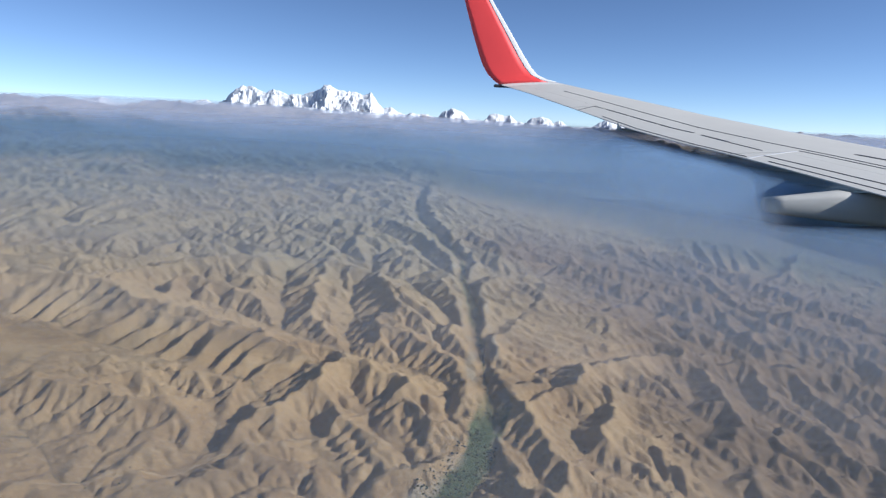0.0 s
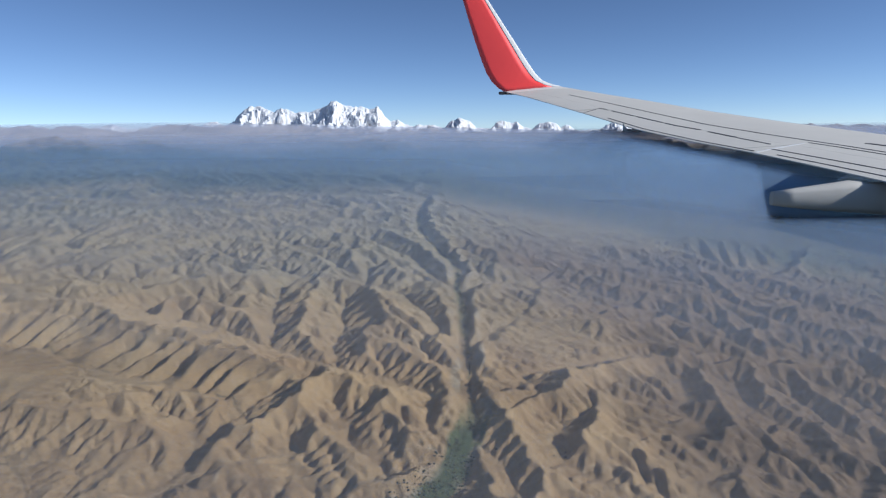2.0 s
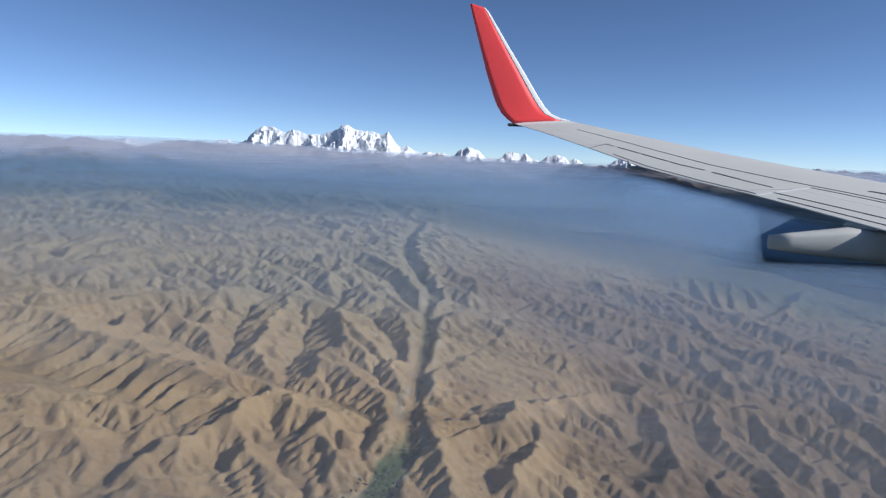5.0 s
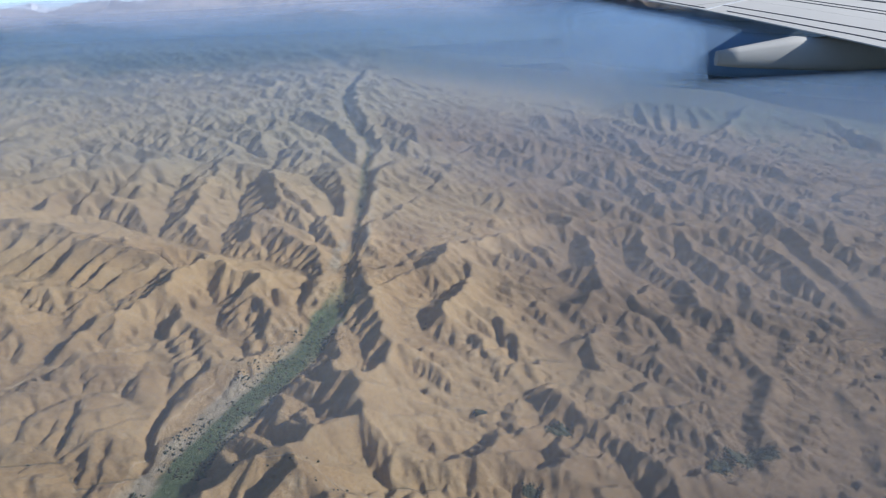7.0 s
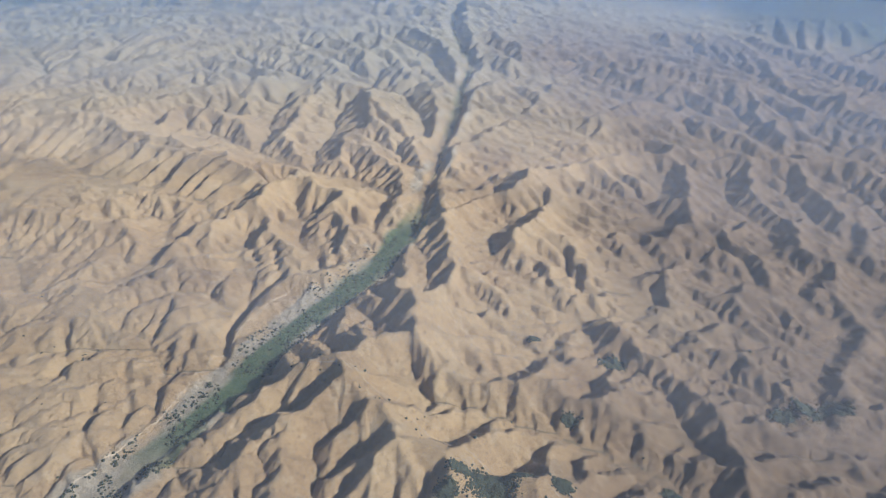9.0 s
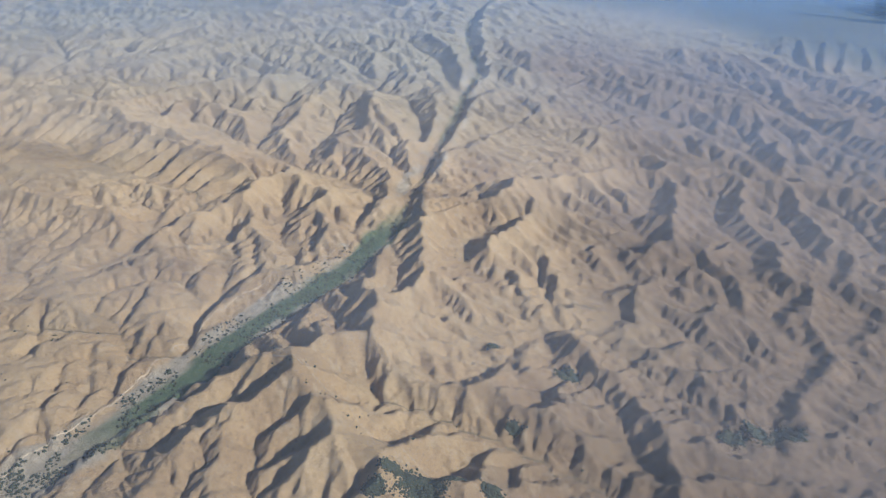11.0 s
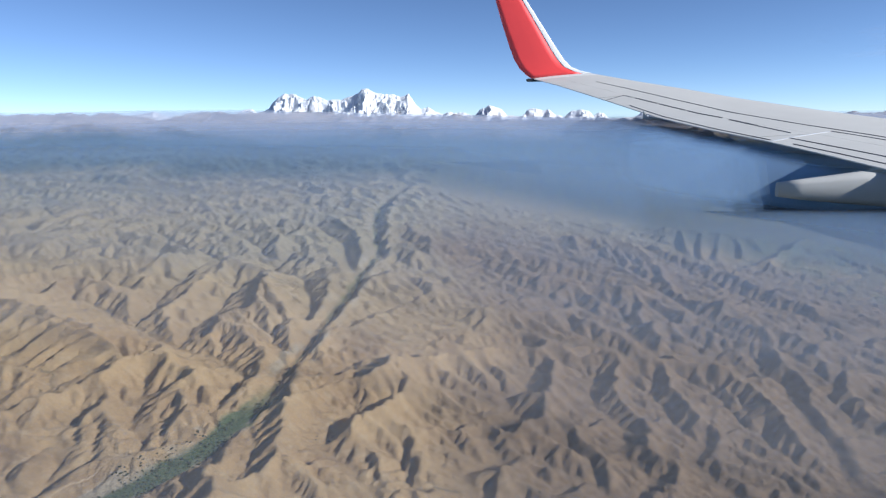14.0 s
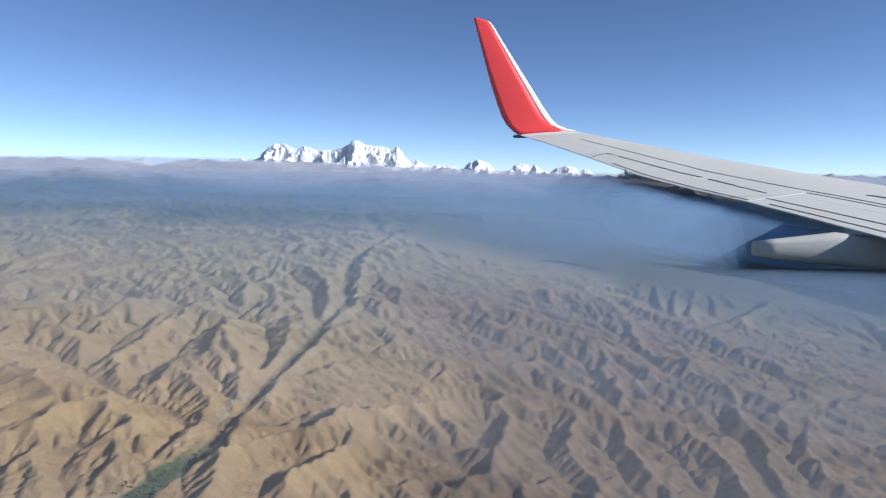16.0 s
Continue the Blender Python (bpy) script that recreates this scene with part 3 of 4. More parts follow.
def blend(x, y, key):
    """Heights or wetness, from the finest grid at each place."""
    pick = {"z": lambda f: f.z, "wet": lambda f: f.wet}[key]
    v = HILLS.at(x, y, pick(HILLS))
    for f, x0, x1, y0, y1, rim in ((MID, -880, 1120, -60, 1320, 70), (FINE, -420, 720, 380, 1010, 60), (NEAR, -230, 420, 84, 500, 40)):
        inside = smooth(x0, x0 + rim, x) * smooth(x1, x1 - rim, x) * smooth(y0, y0 + rim * 0.6, y) * smooth(y1, y1 - rim, y)
        v = v * (1 - inside) + f.at(x, y, pick(f)) * inside
    return v


def land_height(x, y):
    z = blend(x, y, "z")
    side = smooth(-1790, -1600, x) * smooth(1990, 1800, x)
    away = smooth(1350, 1700, y)
    r = RANGE.at(x, y)
    low = lay(x, y) + 10 * fractal(x, y, 120, 5, seed=15)
    z = z * side + low * (1 - side)
    return z * (1 - away) + r * away


def sheet(name, x, y, z, material, attributes=()):
    """One even skin from arrays of rows and columns."""
    rows, cols = x.shape
    me = bpy.data.meshes.new(name)
    me.vertices.add(rows * cols)
    me.vertices.foreach_set("co", np.stack([x, y, z], -1).astype(np.float32).ravel())
    q = np.arange(rows * cols).reshape(rows, cols)
    quads = np.stack([q[:-1, :-1], q[:-1, 1:], q[1:, 1:], q[1:, :-1]], -1).reshape(-1, 4)
    me.loops.add(quads.size)
    me.loops.foreach_set("vertex_index", quads.ravel().astype(np.int32))
    me.polygons.add(len(quads))
    me.polygons.foreach_set("loop_start", np.arange(0, quads.size, 4, dtype=np.int32))
    me.polygons.foreach_set("use_smooth", np.ones(len(quads), bool))
    for key, values in attributes:
        a = me.attributes.new(key, "FLOAT", "POINT")
        a.data.foreach_set("value", values.astype(np.float32).ravel())
    me.update(calc_edges=True)
    me.materials.append(material)
    return new(name, me)


def make_ground():
    rows, cols = 1000, 1150
    v = np.linspace(0, 1, rows - 40)[:, None]
    u = np.linspace(-1, 1, cols)[None]
    y = np.concatenate([np.linspace(-235, 72, 40)[:, None], 75 * (4560 / 75) ** (v ** 0.92)]) + 0 * u
    x = 90 + u * (150 + 0.93 * np.maximum(y, 60 - 0.9 * y))
    z = land_height(x, y)
    d, _ = near_line(x, y, RIVER)
    d = d + 5 * fractal(x, y, 25, 4, seed=21)
    near = smooth(345, 300, y)
    spots = fractal(x, y, 14, 4, seed=23)
    side = 0.8 * (x - np.interp(y, [p[1] for p in RIVER], [p[0] for p in RIVER])) + 3 * fractal(x, y, 25, 4, seed=21)
    green = smooth(8.5, 6, np.abs(side - 2.5)) * near * smooth(105, 150, y) + 0.5 * smooth(3.8, 1.5, d + 2 * fractal(x, y, 12, 3, seed=25)) * (1 - near) * smooth(1300, 1000, y)
    bank = smooth(-12, -8, side) * smooth(-1, -4, side) * smooth(-0.35, 0.1, spots) * smooth(300, 240, y)
    gravel = np.clip(0.85 * bank + smooth(15, 11, d) * smooth(5, 9, d) * smooth(-0.1, 0.3, spots) * 0.9 * smooth(1300, 900, y) + smooth(10, 5, d) * smooth(160, 120, y) * 0.8, 0, 1)
    patch = fractal(x, y, 260, 4, seed=22)
    green += 0.5 * smooth(560, 700, x) * smooth(760, 850, y) * smooth(1400, 1200, y) * smooth(-0.2, 0.3, spots)
    scrub = smooth(5, 13, d) * smooth(1.9, 2.9, blend(x, y, "wet") + 0.5 * fractal(x, y, 9, 3, seed=24)) * smooth(1500, 900, y) * 0.75
    grass = np.clip(smooth(330, 800, y + 120 * patch) * 0.7 + 0.2 * patch, 0, 1)
    fields = smooth(55, 75, x) * smooth(215, 150, x) * smooth(375, 410, y) * smooth(590, 520, y)
    # browner towards the right, and darkened further for the vignetting
    dim_steppe = (1 - 0.8 * fields) * 0.95 * smooth(60, 190, x + 90 * patch) * smooth(1200, 800, y)
    wood_dim = smooth(1250, 1750, y + 250 * patch) * smooth(3300, 2700, y + 0.8 * z + 200 * patch) * 0.92
    # darkens the sunlit right plain in colour, where haze sheets leave it bare
    wood_dim = np.maximum(wood_dim, 0.8 * smooth(430, 600, x + 60 * patch) * smooth(980, 1120, y + 60 * patch) * smooth(2000, 1700, y))
    rock = smooth(2650, 3000, y + 0.8 * z + 200 * patch)
    ob = sheet("ground", x, y, z, LAND, (("dim_steppe", dim_steppe), ("scrub", scrub), ("green", green), ("gravel", gravel), ("grass", grass), ("wood_dim", wood_dim), ("rock", rock)))
    return tagged(ob, "dry tan hills with a river valley, rising to a far range", "ground", kind="structure")


make_ground()

# the snow range, as heights over eye level along its crest
SNOW_CREST = [(-3400, -60), (-2900, 30), (-2700, -20), (-2266, 46), (-2180, 10), (-1700, -10), (-1588, 50), (-1530, 52), (-1480, 16), (-1393, 60), (-1320, 140), (-1260, 164), (-1190, 160), (-1140, 130),
              (-1090, 118), (-1040, 142), (-1000, 138), (-948, 108), (-900, 116), (-840, 112), (-760, 136), (-700, 160), (-680, 188), (-637, 192), (-590, 160), (-520, 150), (-440, 146), (-400, 128),
              (-343, 150), (-300, 84), (-252, 40)]
SNOW_CREST += [(-200, 52), (-150, 22), (-100, 2), (-40, 16), (1, 4), (70, 8), (140, -14), (190, 36), (246, 60), (300, 46), (340, 34), (383, -16), (480, -20), (530, 24), (597, 36), (650, 20), (690, 26),
               (740, -10), (786, -30), (850, 10), (900, 20), (960, 14), (1010, -22), (1060, 2), (1126, -44), (1300, -35), (1380, 10), (1422, 22), (1480, 0), (1560, -25), (1773, 8), (1900, -20), (2100, 12),
               (2350, -20), (2700, -35), (3500, -40)]


def make_snow_range():
    cx = np.array([p[0] for p in SNOW_CREST], float)
    cz = np.array([p[1] for p in SNOW_CREST], float)
    x, y = np.meshgrid(np.arange(-3500, 3500, 4.6), np.linspace(4360, 4860, 110))
    line = 4690 + 50 * fractal(x, 0 * x, 300, 4, seed=31)
    crest = np.interp(x + 20 * fractal(x, y, 60, 3, seed=33), cx, cz) + Z0 + 8
    off = (y - line) / 300
    bend = x + 120 * fractal(x, y, 140, 4, seed=36) + 0.9 * (y - line) * fractal(x, 0 * y, 260, 2, seed=38)
    ribs = 1 - 2.4 * np.abs(fractal(bend, y * 0.55, 110, 5, 0.6, seed=34))
    fine = 1 - 2.4 * np.abs(fractal(bend, y * 0.8, 36, 4, 0.6, seed=37))
    z = crest - 230 * np.abs(off) ** 0.9 + (ribs - 0.8) * 85 * smooth(0.0, 0.3, np.abs(off)) + (fine - 0.7) * 22 * smooth(-0.02, 0.1, np.abs(off)) + 7 * fractal(x, y, 26, 4, seed=35)
    snow = np.clip((crest - Z0 + 20) / 130, -0.05, 0.30) - 0.55 * smooth(135, 70, z)
    ob = sheet("snow_mountains", x, y, z, SNOW, (("snow", snow),))
    return tagged(ob, "distant range of white snow peaks behind the bare ridge", "mountain range", kind="structure")


make_snow_range()


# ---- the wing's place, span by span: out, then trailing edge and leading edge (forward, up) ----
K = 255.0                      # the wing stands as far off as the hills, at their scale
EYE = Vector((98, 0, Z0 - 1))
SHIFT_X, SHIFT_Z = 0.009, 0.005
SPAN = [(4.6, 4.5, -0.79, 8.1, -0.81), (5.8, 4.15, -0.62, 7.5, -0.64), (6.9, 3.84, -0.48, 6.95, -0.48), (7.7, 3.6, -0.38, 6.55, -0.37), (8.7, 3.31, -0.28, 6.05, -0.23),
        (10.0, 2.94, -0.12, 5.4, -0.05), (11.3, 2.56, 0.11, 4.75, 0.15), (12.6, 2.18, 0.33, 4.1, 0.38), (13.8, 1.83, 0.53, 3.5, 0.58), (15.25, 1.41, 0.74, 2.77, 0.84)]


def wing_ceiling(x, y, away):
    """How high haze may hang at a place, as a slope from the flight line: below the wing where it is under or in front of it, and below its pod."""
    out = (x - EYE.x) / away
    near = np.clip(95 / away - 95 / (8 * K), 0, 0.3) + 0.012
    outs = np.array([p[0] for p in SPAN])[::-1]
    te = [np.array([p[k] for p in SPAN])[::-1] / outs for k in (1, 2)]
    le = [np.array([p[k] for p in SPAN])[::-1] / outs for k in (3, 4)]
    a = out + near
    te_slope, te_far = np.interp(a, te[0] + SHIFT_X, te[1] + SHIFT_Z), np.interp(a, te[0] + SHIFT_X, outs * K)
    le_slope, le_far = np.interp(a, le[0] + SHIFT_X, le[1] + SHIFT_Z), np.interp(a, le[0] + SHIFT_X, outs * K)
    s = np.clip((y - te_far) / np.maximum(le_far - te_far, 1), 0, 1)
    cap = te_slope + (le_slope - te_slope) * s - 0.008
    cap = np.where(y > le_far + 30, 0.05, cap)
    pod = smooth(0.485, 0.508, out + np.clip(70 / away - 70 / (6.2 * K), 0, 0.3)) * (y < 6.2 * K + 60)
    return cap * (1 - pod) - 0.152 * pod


def make_haze(y0, amount, top_slope, turn=6.0):
    """A see-through sheet across the view, tinted to stand for haze, almost in line with the sunlight; it thins out
    towards the ground and above, and lies lower than the wing.
    """
    half = 300 + 1.25 * y0
    u, v = np.meshgrid(np.linspace(-1, 1, 180), np.linspace(0, 1, 30))
    x = 95 + u * half
    y = y0 + (x - 95) / math.tan(radians(SUN_AZ - turn))
    away = np.maximum(y, 30)
    if top_slope is None:        # the last sheets end along the front range's crest, so their tint covers the range only
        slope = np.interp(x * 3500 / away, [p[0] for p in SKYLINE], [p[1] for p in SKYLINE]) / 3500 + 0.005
    else:
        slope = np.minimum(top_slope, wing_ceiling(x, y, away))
    ground = lay(x, y)
    low = np.minimum(ground, -4.0)
    top = Z0 + slope * away
    z = low + v * (top - low)
    thick = amount * (1 + (1.5 if 1800 < y0 < 2400 else 0.0) * smooth(0.22, 0.42, (x - 95) / away))      # thickened on the right, to cover the dark of the wing's shadow
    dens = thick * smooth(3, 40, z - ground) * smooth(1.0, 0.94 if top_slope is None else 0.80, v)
    ob = sheet("haze_sheet", x, y, z, (FAR if y0 > 2500 else HAZE) if y0 > 400 else NEAR_HAZE, (("amount", dens),))
    return tagged(ob, "see-through tinted sheet that stands for haze over the hills", "haze", group="haze over the land", kind="structure")


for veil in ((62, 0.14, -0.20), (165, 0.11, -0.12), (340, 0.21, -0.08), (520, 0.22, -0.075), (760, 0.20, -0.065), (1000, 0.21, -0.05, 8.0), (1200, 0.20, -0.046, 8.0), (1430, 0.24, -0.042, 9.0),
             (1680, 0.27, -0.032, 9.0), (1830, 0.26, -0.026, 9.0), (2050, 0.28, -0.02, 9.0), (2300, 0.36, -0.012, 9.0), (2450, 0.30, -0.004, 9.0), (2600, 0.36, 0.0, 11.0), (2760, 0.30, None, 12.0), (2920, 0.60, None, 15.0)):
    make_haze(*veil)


def make_wisp():
    """A faint streak of high cloud beside the wing."""
    u, v = np.meshgrid(np.linspace(0, 1, 120), np.linspace(0, 1, 40))
    x, z = 2650 + 2400 * u, Z0 + 5200 * (0.075 + 0.05 * v)
    y = 5200 + 0.05 * (x - 2650)
    streak = smooth(-0.1, 0.5, fractal(x - 3 * z, z * 6, 500, 5, 0.6, seed=71))
    amount = 0.3 * streak * np.sin(math.pi * u) * np.sin(math.pi * v)
    ob = sheet("cloud_wisp", x, y, z, FAR, (("amount", amount),))
    return tagged(ob, "faint white wisp of high cloud", "cloud", kind="structure")


make_wisp()


# ---- roads and growth ----
def make_road(name, line, width, label):
    """A strip that lies on the land along a bent line."""
    pts = []
    for (x0, y0), (x1, y1) in zip(line, line[1:]):
        n = max(2, int(math.hypot(x1 - x0, y1 - y0) / 1.5))
        pts += [(x0 + (x1 - x0) * k / n, y0 + (y1 - y0) * k / n) for k in range(n)]
    p = np.array(pts)
    for _ in range(12):
        p[1:-1] = 0.25 * p[:-2] + 0.5 * p[1:-1] + 0.25 * p[2:]
    p = p + 1.3 * np.stack([fractal(p[:, 0], p[:, 1], 12, 3, seed=51), fractal(p[:, 0], p[:, 1], 12, 3, seed=52)], 1)
    way = np.gradient(p, axis=0)
    way /= np.linalg.norm(way, axis=1)[:, None]
    side = np.stack([-way[:, 1], way[:, 0]], 1)
    u = np.linspace(-0.5, 0.5, 4)
    x = p[:, :1] + side[:, :1] * u * width
    y = p[:, 1:] + side[:, 1:] * u * width
    z = land_height(x, y).max(1, keepdims=True) + 0.16 + 0 * x
    z = z - 0.35 * (np.abs(u) > 0.4)
    ob = sheet(name, x, y, z, DIRT)
    return tagged(ob, label, "road", kind="structure")


DIRT = paint("pale_road_dirt", (0.40, 0.31, 0.195), 0.95, 0.3, 0.3)
make_road("road", [(40, 345), (24, 300), (0, 256), (-18, 216), (-24, 184), (-30, 158), (-39, 136), (-46, 115)], 0.3, "pale dirt road along the river")
make_road("road", [(22, 176), (35, 175), (51, 167), (65, 157), (83, 147), (97, 140), (114, 133), (127, 129), (160, 116)], 0.25, "pale dirt track along a hill crest")
make_road("road", [(-160, 236), (-100, 250), (-92, 262), (-72, 270), (-50, 283), (-20, 282), (14, 268)], 0.22, "pale dirt track through low hills")


def ball():
    """Corners and faces of a small twenty-sided ball."""
    bm = bmesh.new()
    bmesh.ops.create_icosphere(bm, subdivisions=1, radius=1)
    v = np.array([q.co for q in bm.verts])
    f = np.array([[q.index for q in face.verts] for face in bm.faces])
    bm.free()
    return v, f


def make_growth(name, x, y, size, label, category):
    """Bushes and tree clumps: uneven little crowns, half sunk in the ground."""
    v, f = ball()
    rng = np.random.default_rng(len(x))
    z = land_height(x[None], y[None])[0]
    turn = rng.uniform(0, 6.28, len(x))
    scale = np.stack([size * rng.uniform(0.7, 1.5, len(x)), size * rng.uniform(0.7, 1.5, len(x)), size * rng.uniform(0.55, 0.95, len(x))], 1)
    lumps = rng.uniform(0.65, 1.3, (len(x), len(v), 1))
    p = v[None] * lumps * scale[:, None]
    c, s = np.cos(turn)[:, None], np.sin(turn)[:, None]
    p = np.stack([p[..., 0] * c - p[..., 1] * s + x[:, None], p[..., 0] * s + p[..., 1] * c + y[:, None], p[..., 2] + z[:, None] + 0.3 * size[:, None]], -1)
    tri = (f[None] + len(v) * np.arange(len(x))[:, None, None]).reshape(-1, 3)
    me = bpy.data.meshes.new(name)
    me.vertices.add(p.shape[0] * p.shape[1])
    me.vertices.foreach_set("co", p.astype(np.float32).ravel())
    me.loops.add(tri.size)
    me.loops.foreach_set("vertex_index", tri.ravel().astype(np.int32))
    me.polygons.add(len(tri))
    me.polygons.foreach_set("loop_start", np.arange(0, tri.size, 3, dtype=np.int32))
    me.update(calc_edges=True)
    me.materials.append(LEAF)
    return tagged(new(name, me), label, category, kind="stuff")


def grow():
    rng = np.random.default_rng(5)
    x, y = rng.uniform(-60, 70, 60000), 100 + 1250 * rng.uniform(0, 1, 60000) ** 1.6
    d, _ = near_line(x, y, RIVER)
    reach = 10 * smooth(330, 260, y) + 2.0
    keep = (d + 4 * fractal(x, y, 22, 4, seed=61) < reach) & (fractal(x, y, 9, 3, seed=62) > -0.12)
    keep &= rng.uniform(0, 1, len(x)) < 0.62
    x, y = x[keep][:5200], y[keep][:5200]
    make_growth("valley_trees", x, y, rng.uniform(0.25, 0.62, len(x)) * (1 + 0.7 * smooth(350, 700, y)), "dark green trees and bushes along the river", "trees")
    spots = [(95, 132, 7), (102, 138, 4), (86, 134, 3), (82, 126, 3), (117, 135, 2.5), (122, 171, 2.5), (153, 146, 2.5), (169, 141, 2.5), (142, 209, 4), (110, 218, 2), (215, 196, 5), (205, 192, 4), (228, 200, 5)]
    x = np.concatenate([sx + w * rng.normal(0, 0.5, int(230 * w)) for sx, sy, w in spots])
    y = np.concatenate([sy + 0.7 * w * rng.normal(0, 0.5, int(230 * w)) for sx, sy, w in spots])
    make_growth("copse", x, y, rng.uniform(0.25, 0.5, len(x)), "small dark copses of trees on the hillsides", "trees")
    x, y = rng.uniform(-140, 300, 9000), rng.uniform(100, 420, 9000)
    thick = 0.5 * smooth(1.8, 3.0, blend(x[None], y[None], "wet")[0]) + 0.10 * smooth(0.1, 0.5, fractal(x, y, 40, 4, seed=63))
    d, _ = near_line(x, y, [(22, 176), (51, 167), (83, 147), (114, 133), (160, 116)])
    keep = rng.uniform(0, 1, len(x)) < thick + 0.35 * smooth(9, 4, d)
    x, y = x[keep], y[keep]
    make_growth("hill_scrub", x, y, rng.uniform(0.25, 0.6, len(x)), "scattered dark scrub in the gullies of the hills", "scrub")


grow()


# ---- the wing ----


def part(name, bm, material, parent, label=""):
    me = bpy.data.meshes.new(name)
    bm.normal_update()
    bm.to_mesh(me)
    bm.free()
    me.materials.append(material)
    ob = new(name, me)
    ob.parent = parent
    if label:
        ob["label"] = label
    return ob


def place(x, y, z):
    """From metres seen from the cabin (forward, out, up) to the place in the land."""
    return Vector(((x + SHIFT_X * y) * K, y * K, (z + SHIFT_Z * y) * K))


def rib(y):
    ys = [s[0] for s in SPAN]
    return [float(np.interp(y, ys, [s[k] for s in SPAN])) for k in (1, 2, 3, 4)]


def on_wing(y, c, lift=0.0, side=1):
    """A point of the wing's skin: y out along the span, c from trailing (0) to leading edge (1)."""
    xt, zt, xl, zl = rib(y)
    chord = xl - xt
    bulge = 2.6 * math.sqrt(max(0.0, 1 - c)) * c ** 0.9 * (1 - 0.35 * c)
    t = (0.02 if side > 0 else -0.06) * chord * bulge
    return place(xt + chord * c, y, zt + (zl - zt) * c + t + lift)


def skin(bm, y0, y1, c0, c1, ny, nc, thick=None):
    """A piece of the wing between two stations and two chord lines, closed below."""
    ys, cs = np.linspace(y0, y1, ny), np.linspace(c0, c1, nc)
    top = [[bm.verts.new(on_wing(y, c)) for c in cs] for y in ys]
    low = [[bm.verts.new(on_wing(y, c, -0.012, -1)) for c in cs] for y in ys]
    for a in range(ny - 1):
        for b in range(nc - 1):
            bm.faces.new((top[a][b], top[a][b + 1], top[a + 1][b + 1], top[a + 1][b])).smooth = True
            bm.faces.new((low[a][b], low[a + 1][b], low[a + 1][b + 1], low[a][b + 1])).smooth = True
    for a in range(ny - 1):
        bm.faces.new((top[a][0], top[a + 1][0], low[a + 1][0], low[a][0]))
        bm.faces.new((top[a][-1], low[a][-1], low[a + 1][-1], top[a + 1][-1]))
    for b in range(nc - 1):
        bm.faces.new((top[0][b], low[0][b], low[0][b + 1], top[0][b + 1]))
        bm.faces.new((top[-1][b], top[-1][b + 1], low[-1][b + 1], low[-1][b]))
    for f in bm.faces:
        if not f.smooth:
            for e in f.edges:
                e.smooth = False
    bmesh.ops.recalc_face_normals(bm, faces=bm.faces)
    return bm


def seam(y0, c0, y1, c1, width, lift=0.006):
    bm = bmesh.new()
    n = 24
    rows = []
    for k in range(n + 1):
        s = k / n
        y, c = y0 + (y1 - y0) * s, c0 + (c1 - c0) * s
        a, b = on_wing(y, c, lift), on_wing(y, c + width, lift)
        drop = Vector((0, 0, -0.01 * K))
        rows.append([bm.verts.new(v) for v in (a, b, b + drop, a + drop)])
    for k in range(n):
        for i in range(4):
            bm.faces.new((rows[k][i], rows[k][(i + 1) % 4], rows[k + 1][(i + 1) % 4], rows[k + 1][i]))
    bm.faces.new(rows[0]), bm.faces.new(rows[-1][::-1])
    bmesh.ops.recalc_face_normals(bm, faces=bm.faces)
    return bm


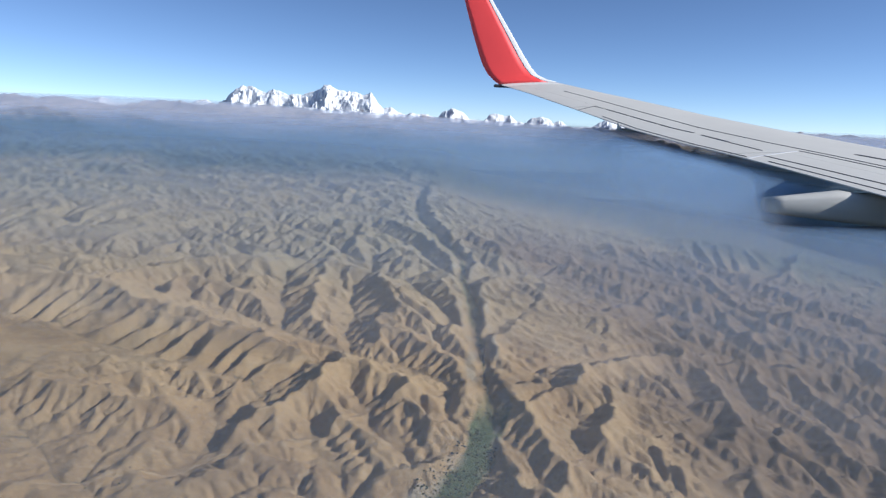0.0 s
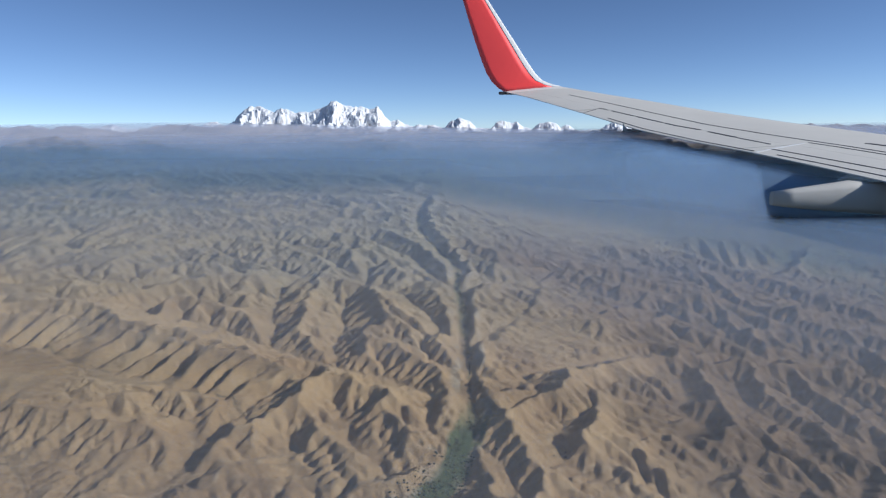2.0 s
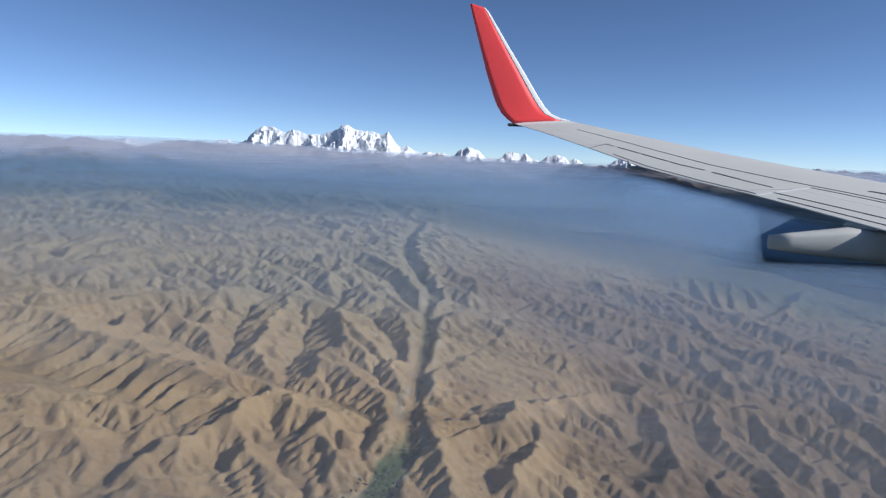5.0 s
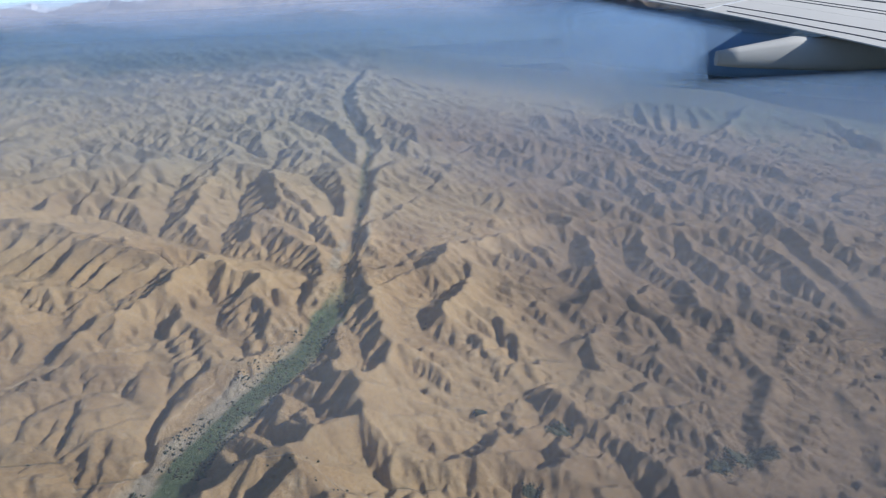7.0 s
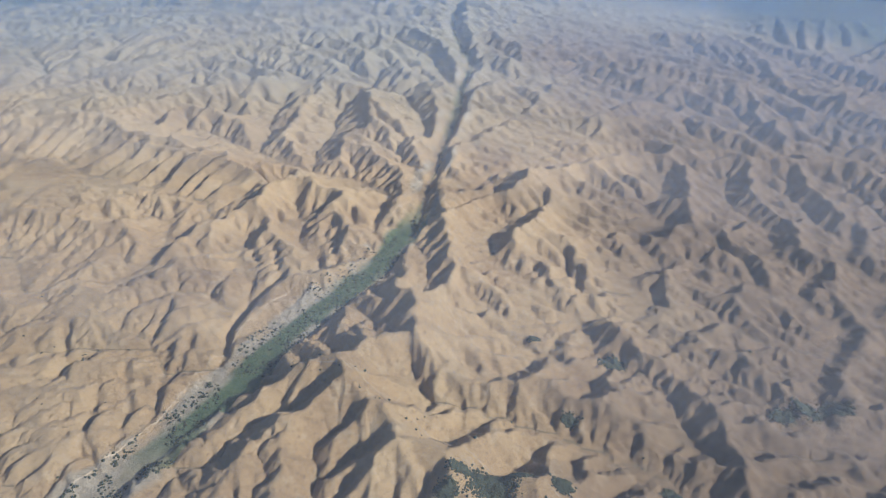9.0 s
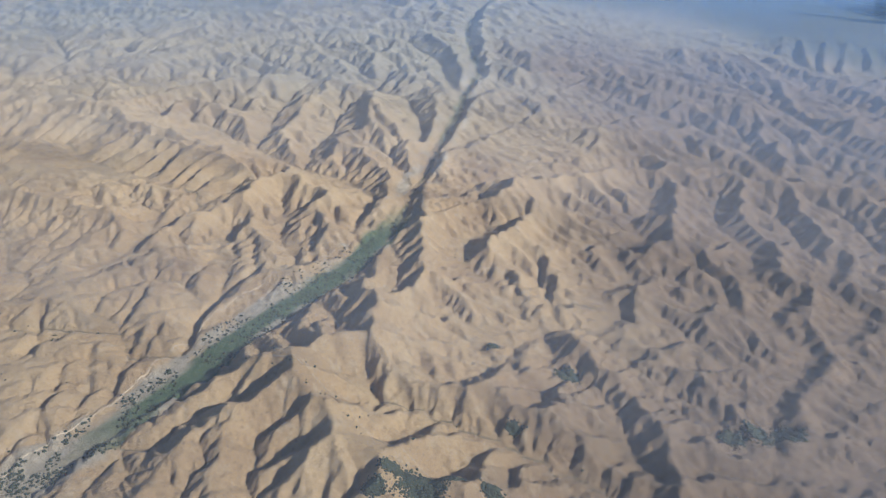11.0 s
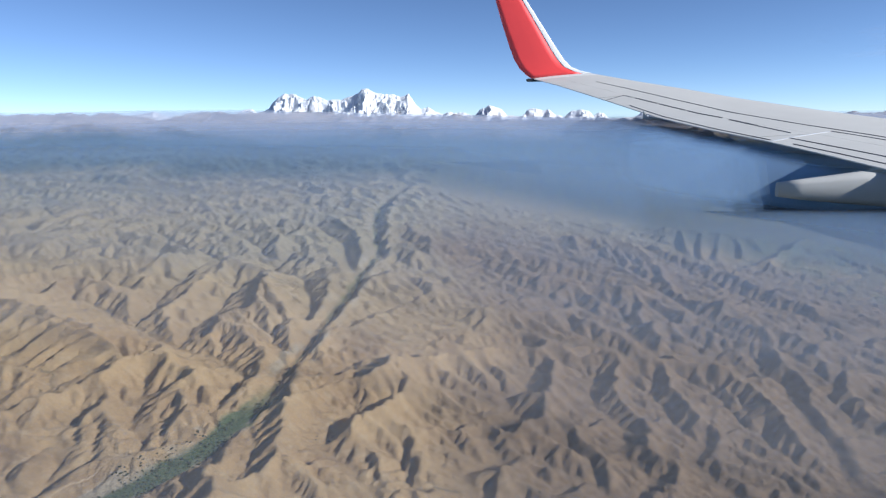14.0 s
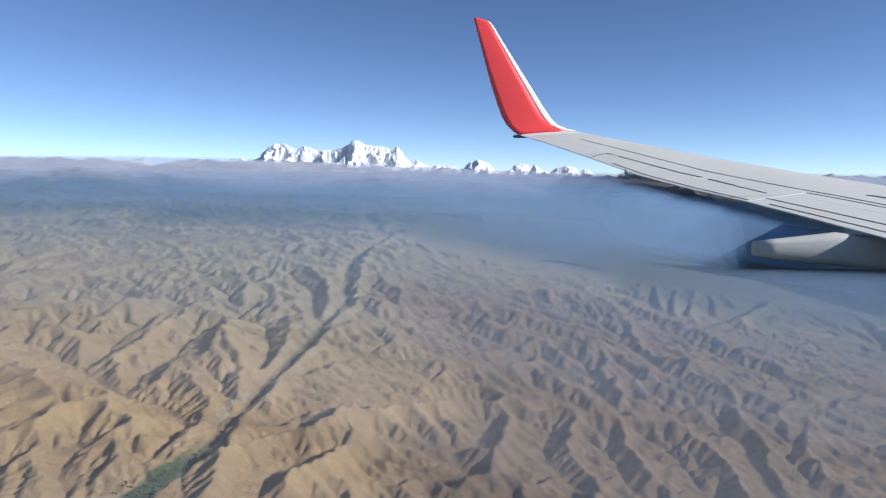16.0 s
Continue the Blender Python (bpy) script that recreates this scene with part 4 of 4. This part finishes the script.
def make_wing():
    wing = tagged(new("aircraft_wing"), "grey airliner wing with a red upturned winglet", "aircraft wing")
    wing.matrix_world = Matrix.Translation(EYE)
    part("wing_box", skin(bmesh.new(), 4.6, 14.86, 0.262, 0.955, 60, 14), GREY, wing)
    part("winglet_fairing", skin(bmesh.new(), 14.87, 15.25, 0.0, 0.955, 8, 16), ROOT, wing, "pale fairing at the winglet's foot")
    part("leading_edge", skin(bmesh.new(), 4.6, 15.25, 0.957, 1.0, 60, 5), PALE, wing, "bare metal leading edge")
    part("aileron", skin(bmesh.new(), 7.95, 11.9, 0.0, 0.26, 24, 6), GREY, wing)
    part("outer_flap", skin(bmesh.new(), 4.6, 7.92, 0.0, 0.26, 30, 6), GREY, wing)
    part("tip_panel", skin(bmesh.new(), 11.93, 14.86, 0.0, 0.26, 14, 6), GREY, wing)
    for y0, c0, y1, c1, w in ((13.8, 0.492, 9.74, 0.425, 0.009), (9.74, 0.425, 7.07, 0.410, 0.007), (7.07, 0.410, 4.7, 0.40, 0.007), (8.05, 0.362, 4.7, 0.366, 0.006), (11.94, 0.224, 11.7, 0.232, 0.008),
                              (11.62, 0.232, 11.0, 0.238, 0.018), (10.95, 0.238, 10.3, 0.245, 0.018), (10.25, 0.246, 9.5, 0.250, 0.018), (9.3, 0.240, 8.75, 0.225, 0.018), (8.73, 0.224, 8.08, 0.197, 0.008),
                              (7.73, 0.104, 4.7, 0.15, 0.007), (11.0, 0.04, 7.7, 0.02, 0.005), (7.41, 0.034, 4.7, 0.06, 0.005)):
        part("panel_gap", seam(y0, c0, y1, c1, 0.65 * w), DARK, wing, "dark panel gap")
    part("flap_gap", seam(7.62, 0.0, 8.03, 0.336, 0.012), PALE, wing, "pale gap between flap and aileron")
    part("aileron_gap", seam(11.64, 0.0, 11.94, 0.221, 0.008), DARK, wing, "dark panel gap")
    part("air_slot", seam(7.86, 0.548, 6.4, 0.60, 0.022), DARK, wing, "dark lens-shaped slot in the upper skin")
    # winglet: sections from the root bend up to the tip, (x aft, x fore, y, z aft, z fore)
    secs = [(1.39, 2.78, 15.25, 0.74, 0.845), (1.27, 2.56, 15.33, 0.83, 0.90), (1.12, 2.33, 15.40, 0.98, 1.0), (1.0, 2.18, 15.46, 1.18, 1.16), (0.90, 2.0, 15.52, 1.44, 1.42),
            (0.72, 1.68, 15.62, 1.98, 1.93), (0.50, 1.20, 15.76, 2.75, 2.68), (0.28, 0.74, 15.9, 3.56, 3.42), (0.30, 0.66, 15.91, 3.60, 3.50)]

    def fin(f0, f1, thick, grow=0.0):
        bm = bmesh.new()
        loops = []
        for xa, xf, y, za, zf in secs:
            ring = []
            for side in (1, -1):
                fs = np.linspace(f0, f1, 7)
                for f in (fs if side > 0 else fs[::-1]):
                    t = (thick * (xf - xa) * math.sqrt(max(0.0, 1 - f)) * (f + 0.06) + 0.004 + grow) * side
                    ring.append(bm.verts.new(place(xa + (xf - xa) * f, y - t, za + (zf - za) * f)))
            loops.append(ring)
        for a, b in zip(loops, loops[1:]):
            for i in range(len(a)):
                j = (i + 1) % len(a)
                bm.faces.new((a[i], a[j], b[j], b[i])).smooth = True
        bm.faces.new(loops[-1]), bm.faces.new(loops[0][::-1])
        bmesh.ops.recalc_face_normals(bm, faces=bm.faces)
        return bm
    winglet = part("winglet", fin(0.0, 0.855, 0.07), RED, wing, "red winglet bent upward")
    part("winglet_edge", fin(0.86, 1.0, 0.07, 0.004), WHITE, winglet, "white leading edge")
    # tail light housing under the winglet
    bm = bmesh.new()
    bmesh.ops.create_cube(bm, size=1)
    for v in bm.verts:
        v.co = place(1.52 + v.co.x * 0.5, 15.2 + v.co.y * 0.12, 0.70 + v.co.z * 0.07)
    bmesh.ops.bevel(bm, geom=bm.edges[:], offset=0.015 * K, segments=2, affect="EDGES")
    part("tip_light_housing", bm, DARK, wing, "dark tip light housing")

    def canoe(y, x0, x1, ztip, zlow, half):
        """A flap track fairing: a boat-shaped pod that hangs under the trailing edge."""
        bm = bmesh.new()
        rings = []
        for k in range(17):
            s = k / 16
            x = x0 + (x1 - x0) * s
            g = 0.25 + 0.75 * min(1, s / 0.55) ** 0.7 if s < 0.55 else 1 - 0.5 * ((s - 0.55) / 0.45) ** 2
            xt, zt, xl, zl = rib(y)
            top = ztip + 0.12 + (zt - 0.02 - ztip - 0.12) * min(1, max(0, (x - x0) / (xt - x0))) if x < xt else zt + (zl - zt) * (x - xt) / (xl - xt) - 0.06
            low = ztip - 0.02 + (zlow - ztip) * min(1, s / 0.5) ** 0.8 if s < 0.5 else zlow + 0.5 * (top - zlow) * ((s - 0.5) / 0.5) ** 2
            ring = []
            for i in range(14):
                a = 2 * math.pi * i / 14
                cy, cz = math.cos(a), math.sin(a)
                wy = math.copysign(abs(cy) ** 0.6, cy) * half * g
                wz = math.copysign(abs(cz) ** 0.7, cz)
                ring.append(bm.verts.new(place(x, y + wy, (top + low) / 2 + wz * (top - low) / 2)))
            rings.append(ring)
        for a, b in zip(rings, rings[1:]):
            for i in range(14):
                bm.faces.new((a[i], a[(i + 1) % 14], b[(i + 1) % 14], b[i])).smooth = True
        bm.faces.new(rings[0][::-1]), bm.faces.new(rings[-1])
        bmesh.ops.recalc_face_normals(bm, faces=bm.faces)
        return bm
    part("flap_track_fairing", canoe(6.2, 3.11, 6.3, -0.827, -0.97, 0.16), FAIRING, wing, "grey canoe-shaped fairing under the flap")
    part("hinge_fairing", canoe(10.3, 2.8, 3.4, -0.13, -0.16, 0.04), FAIRING, wing)
    return wing


make_wing()
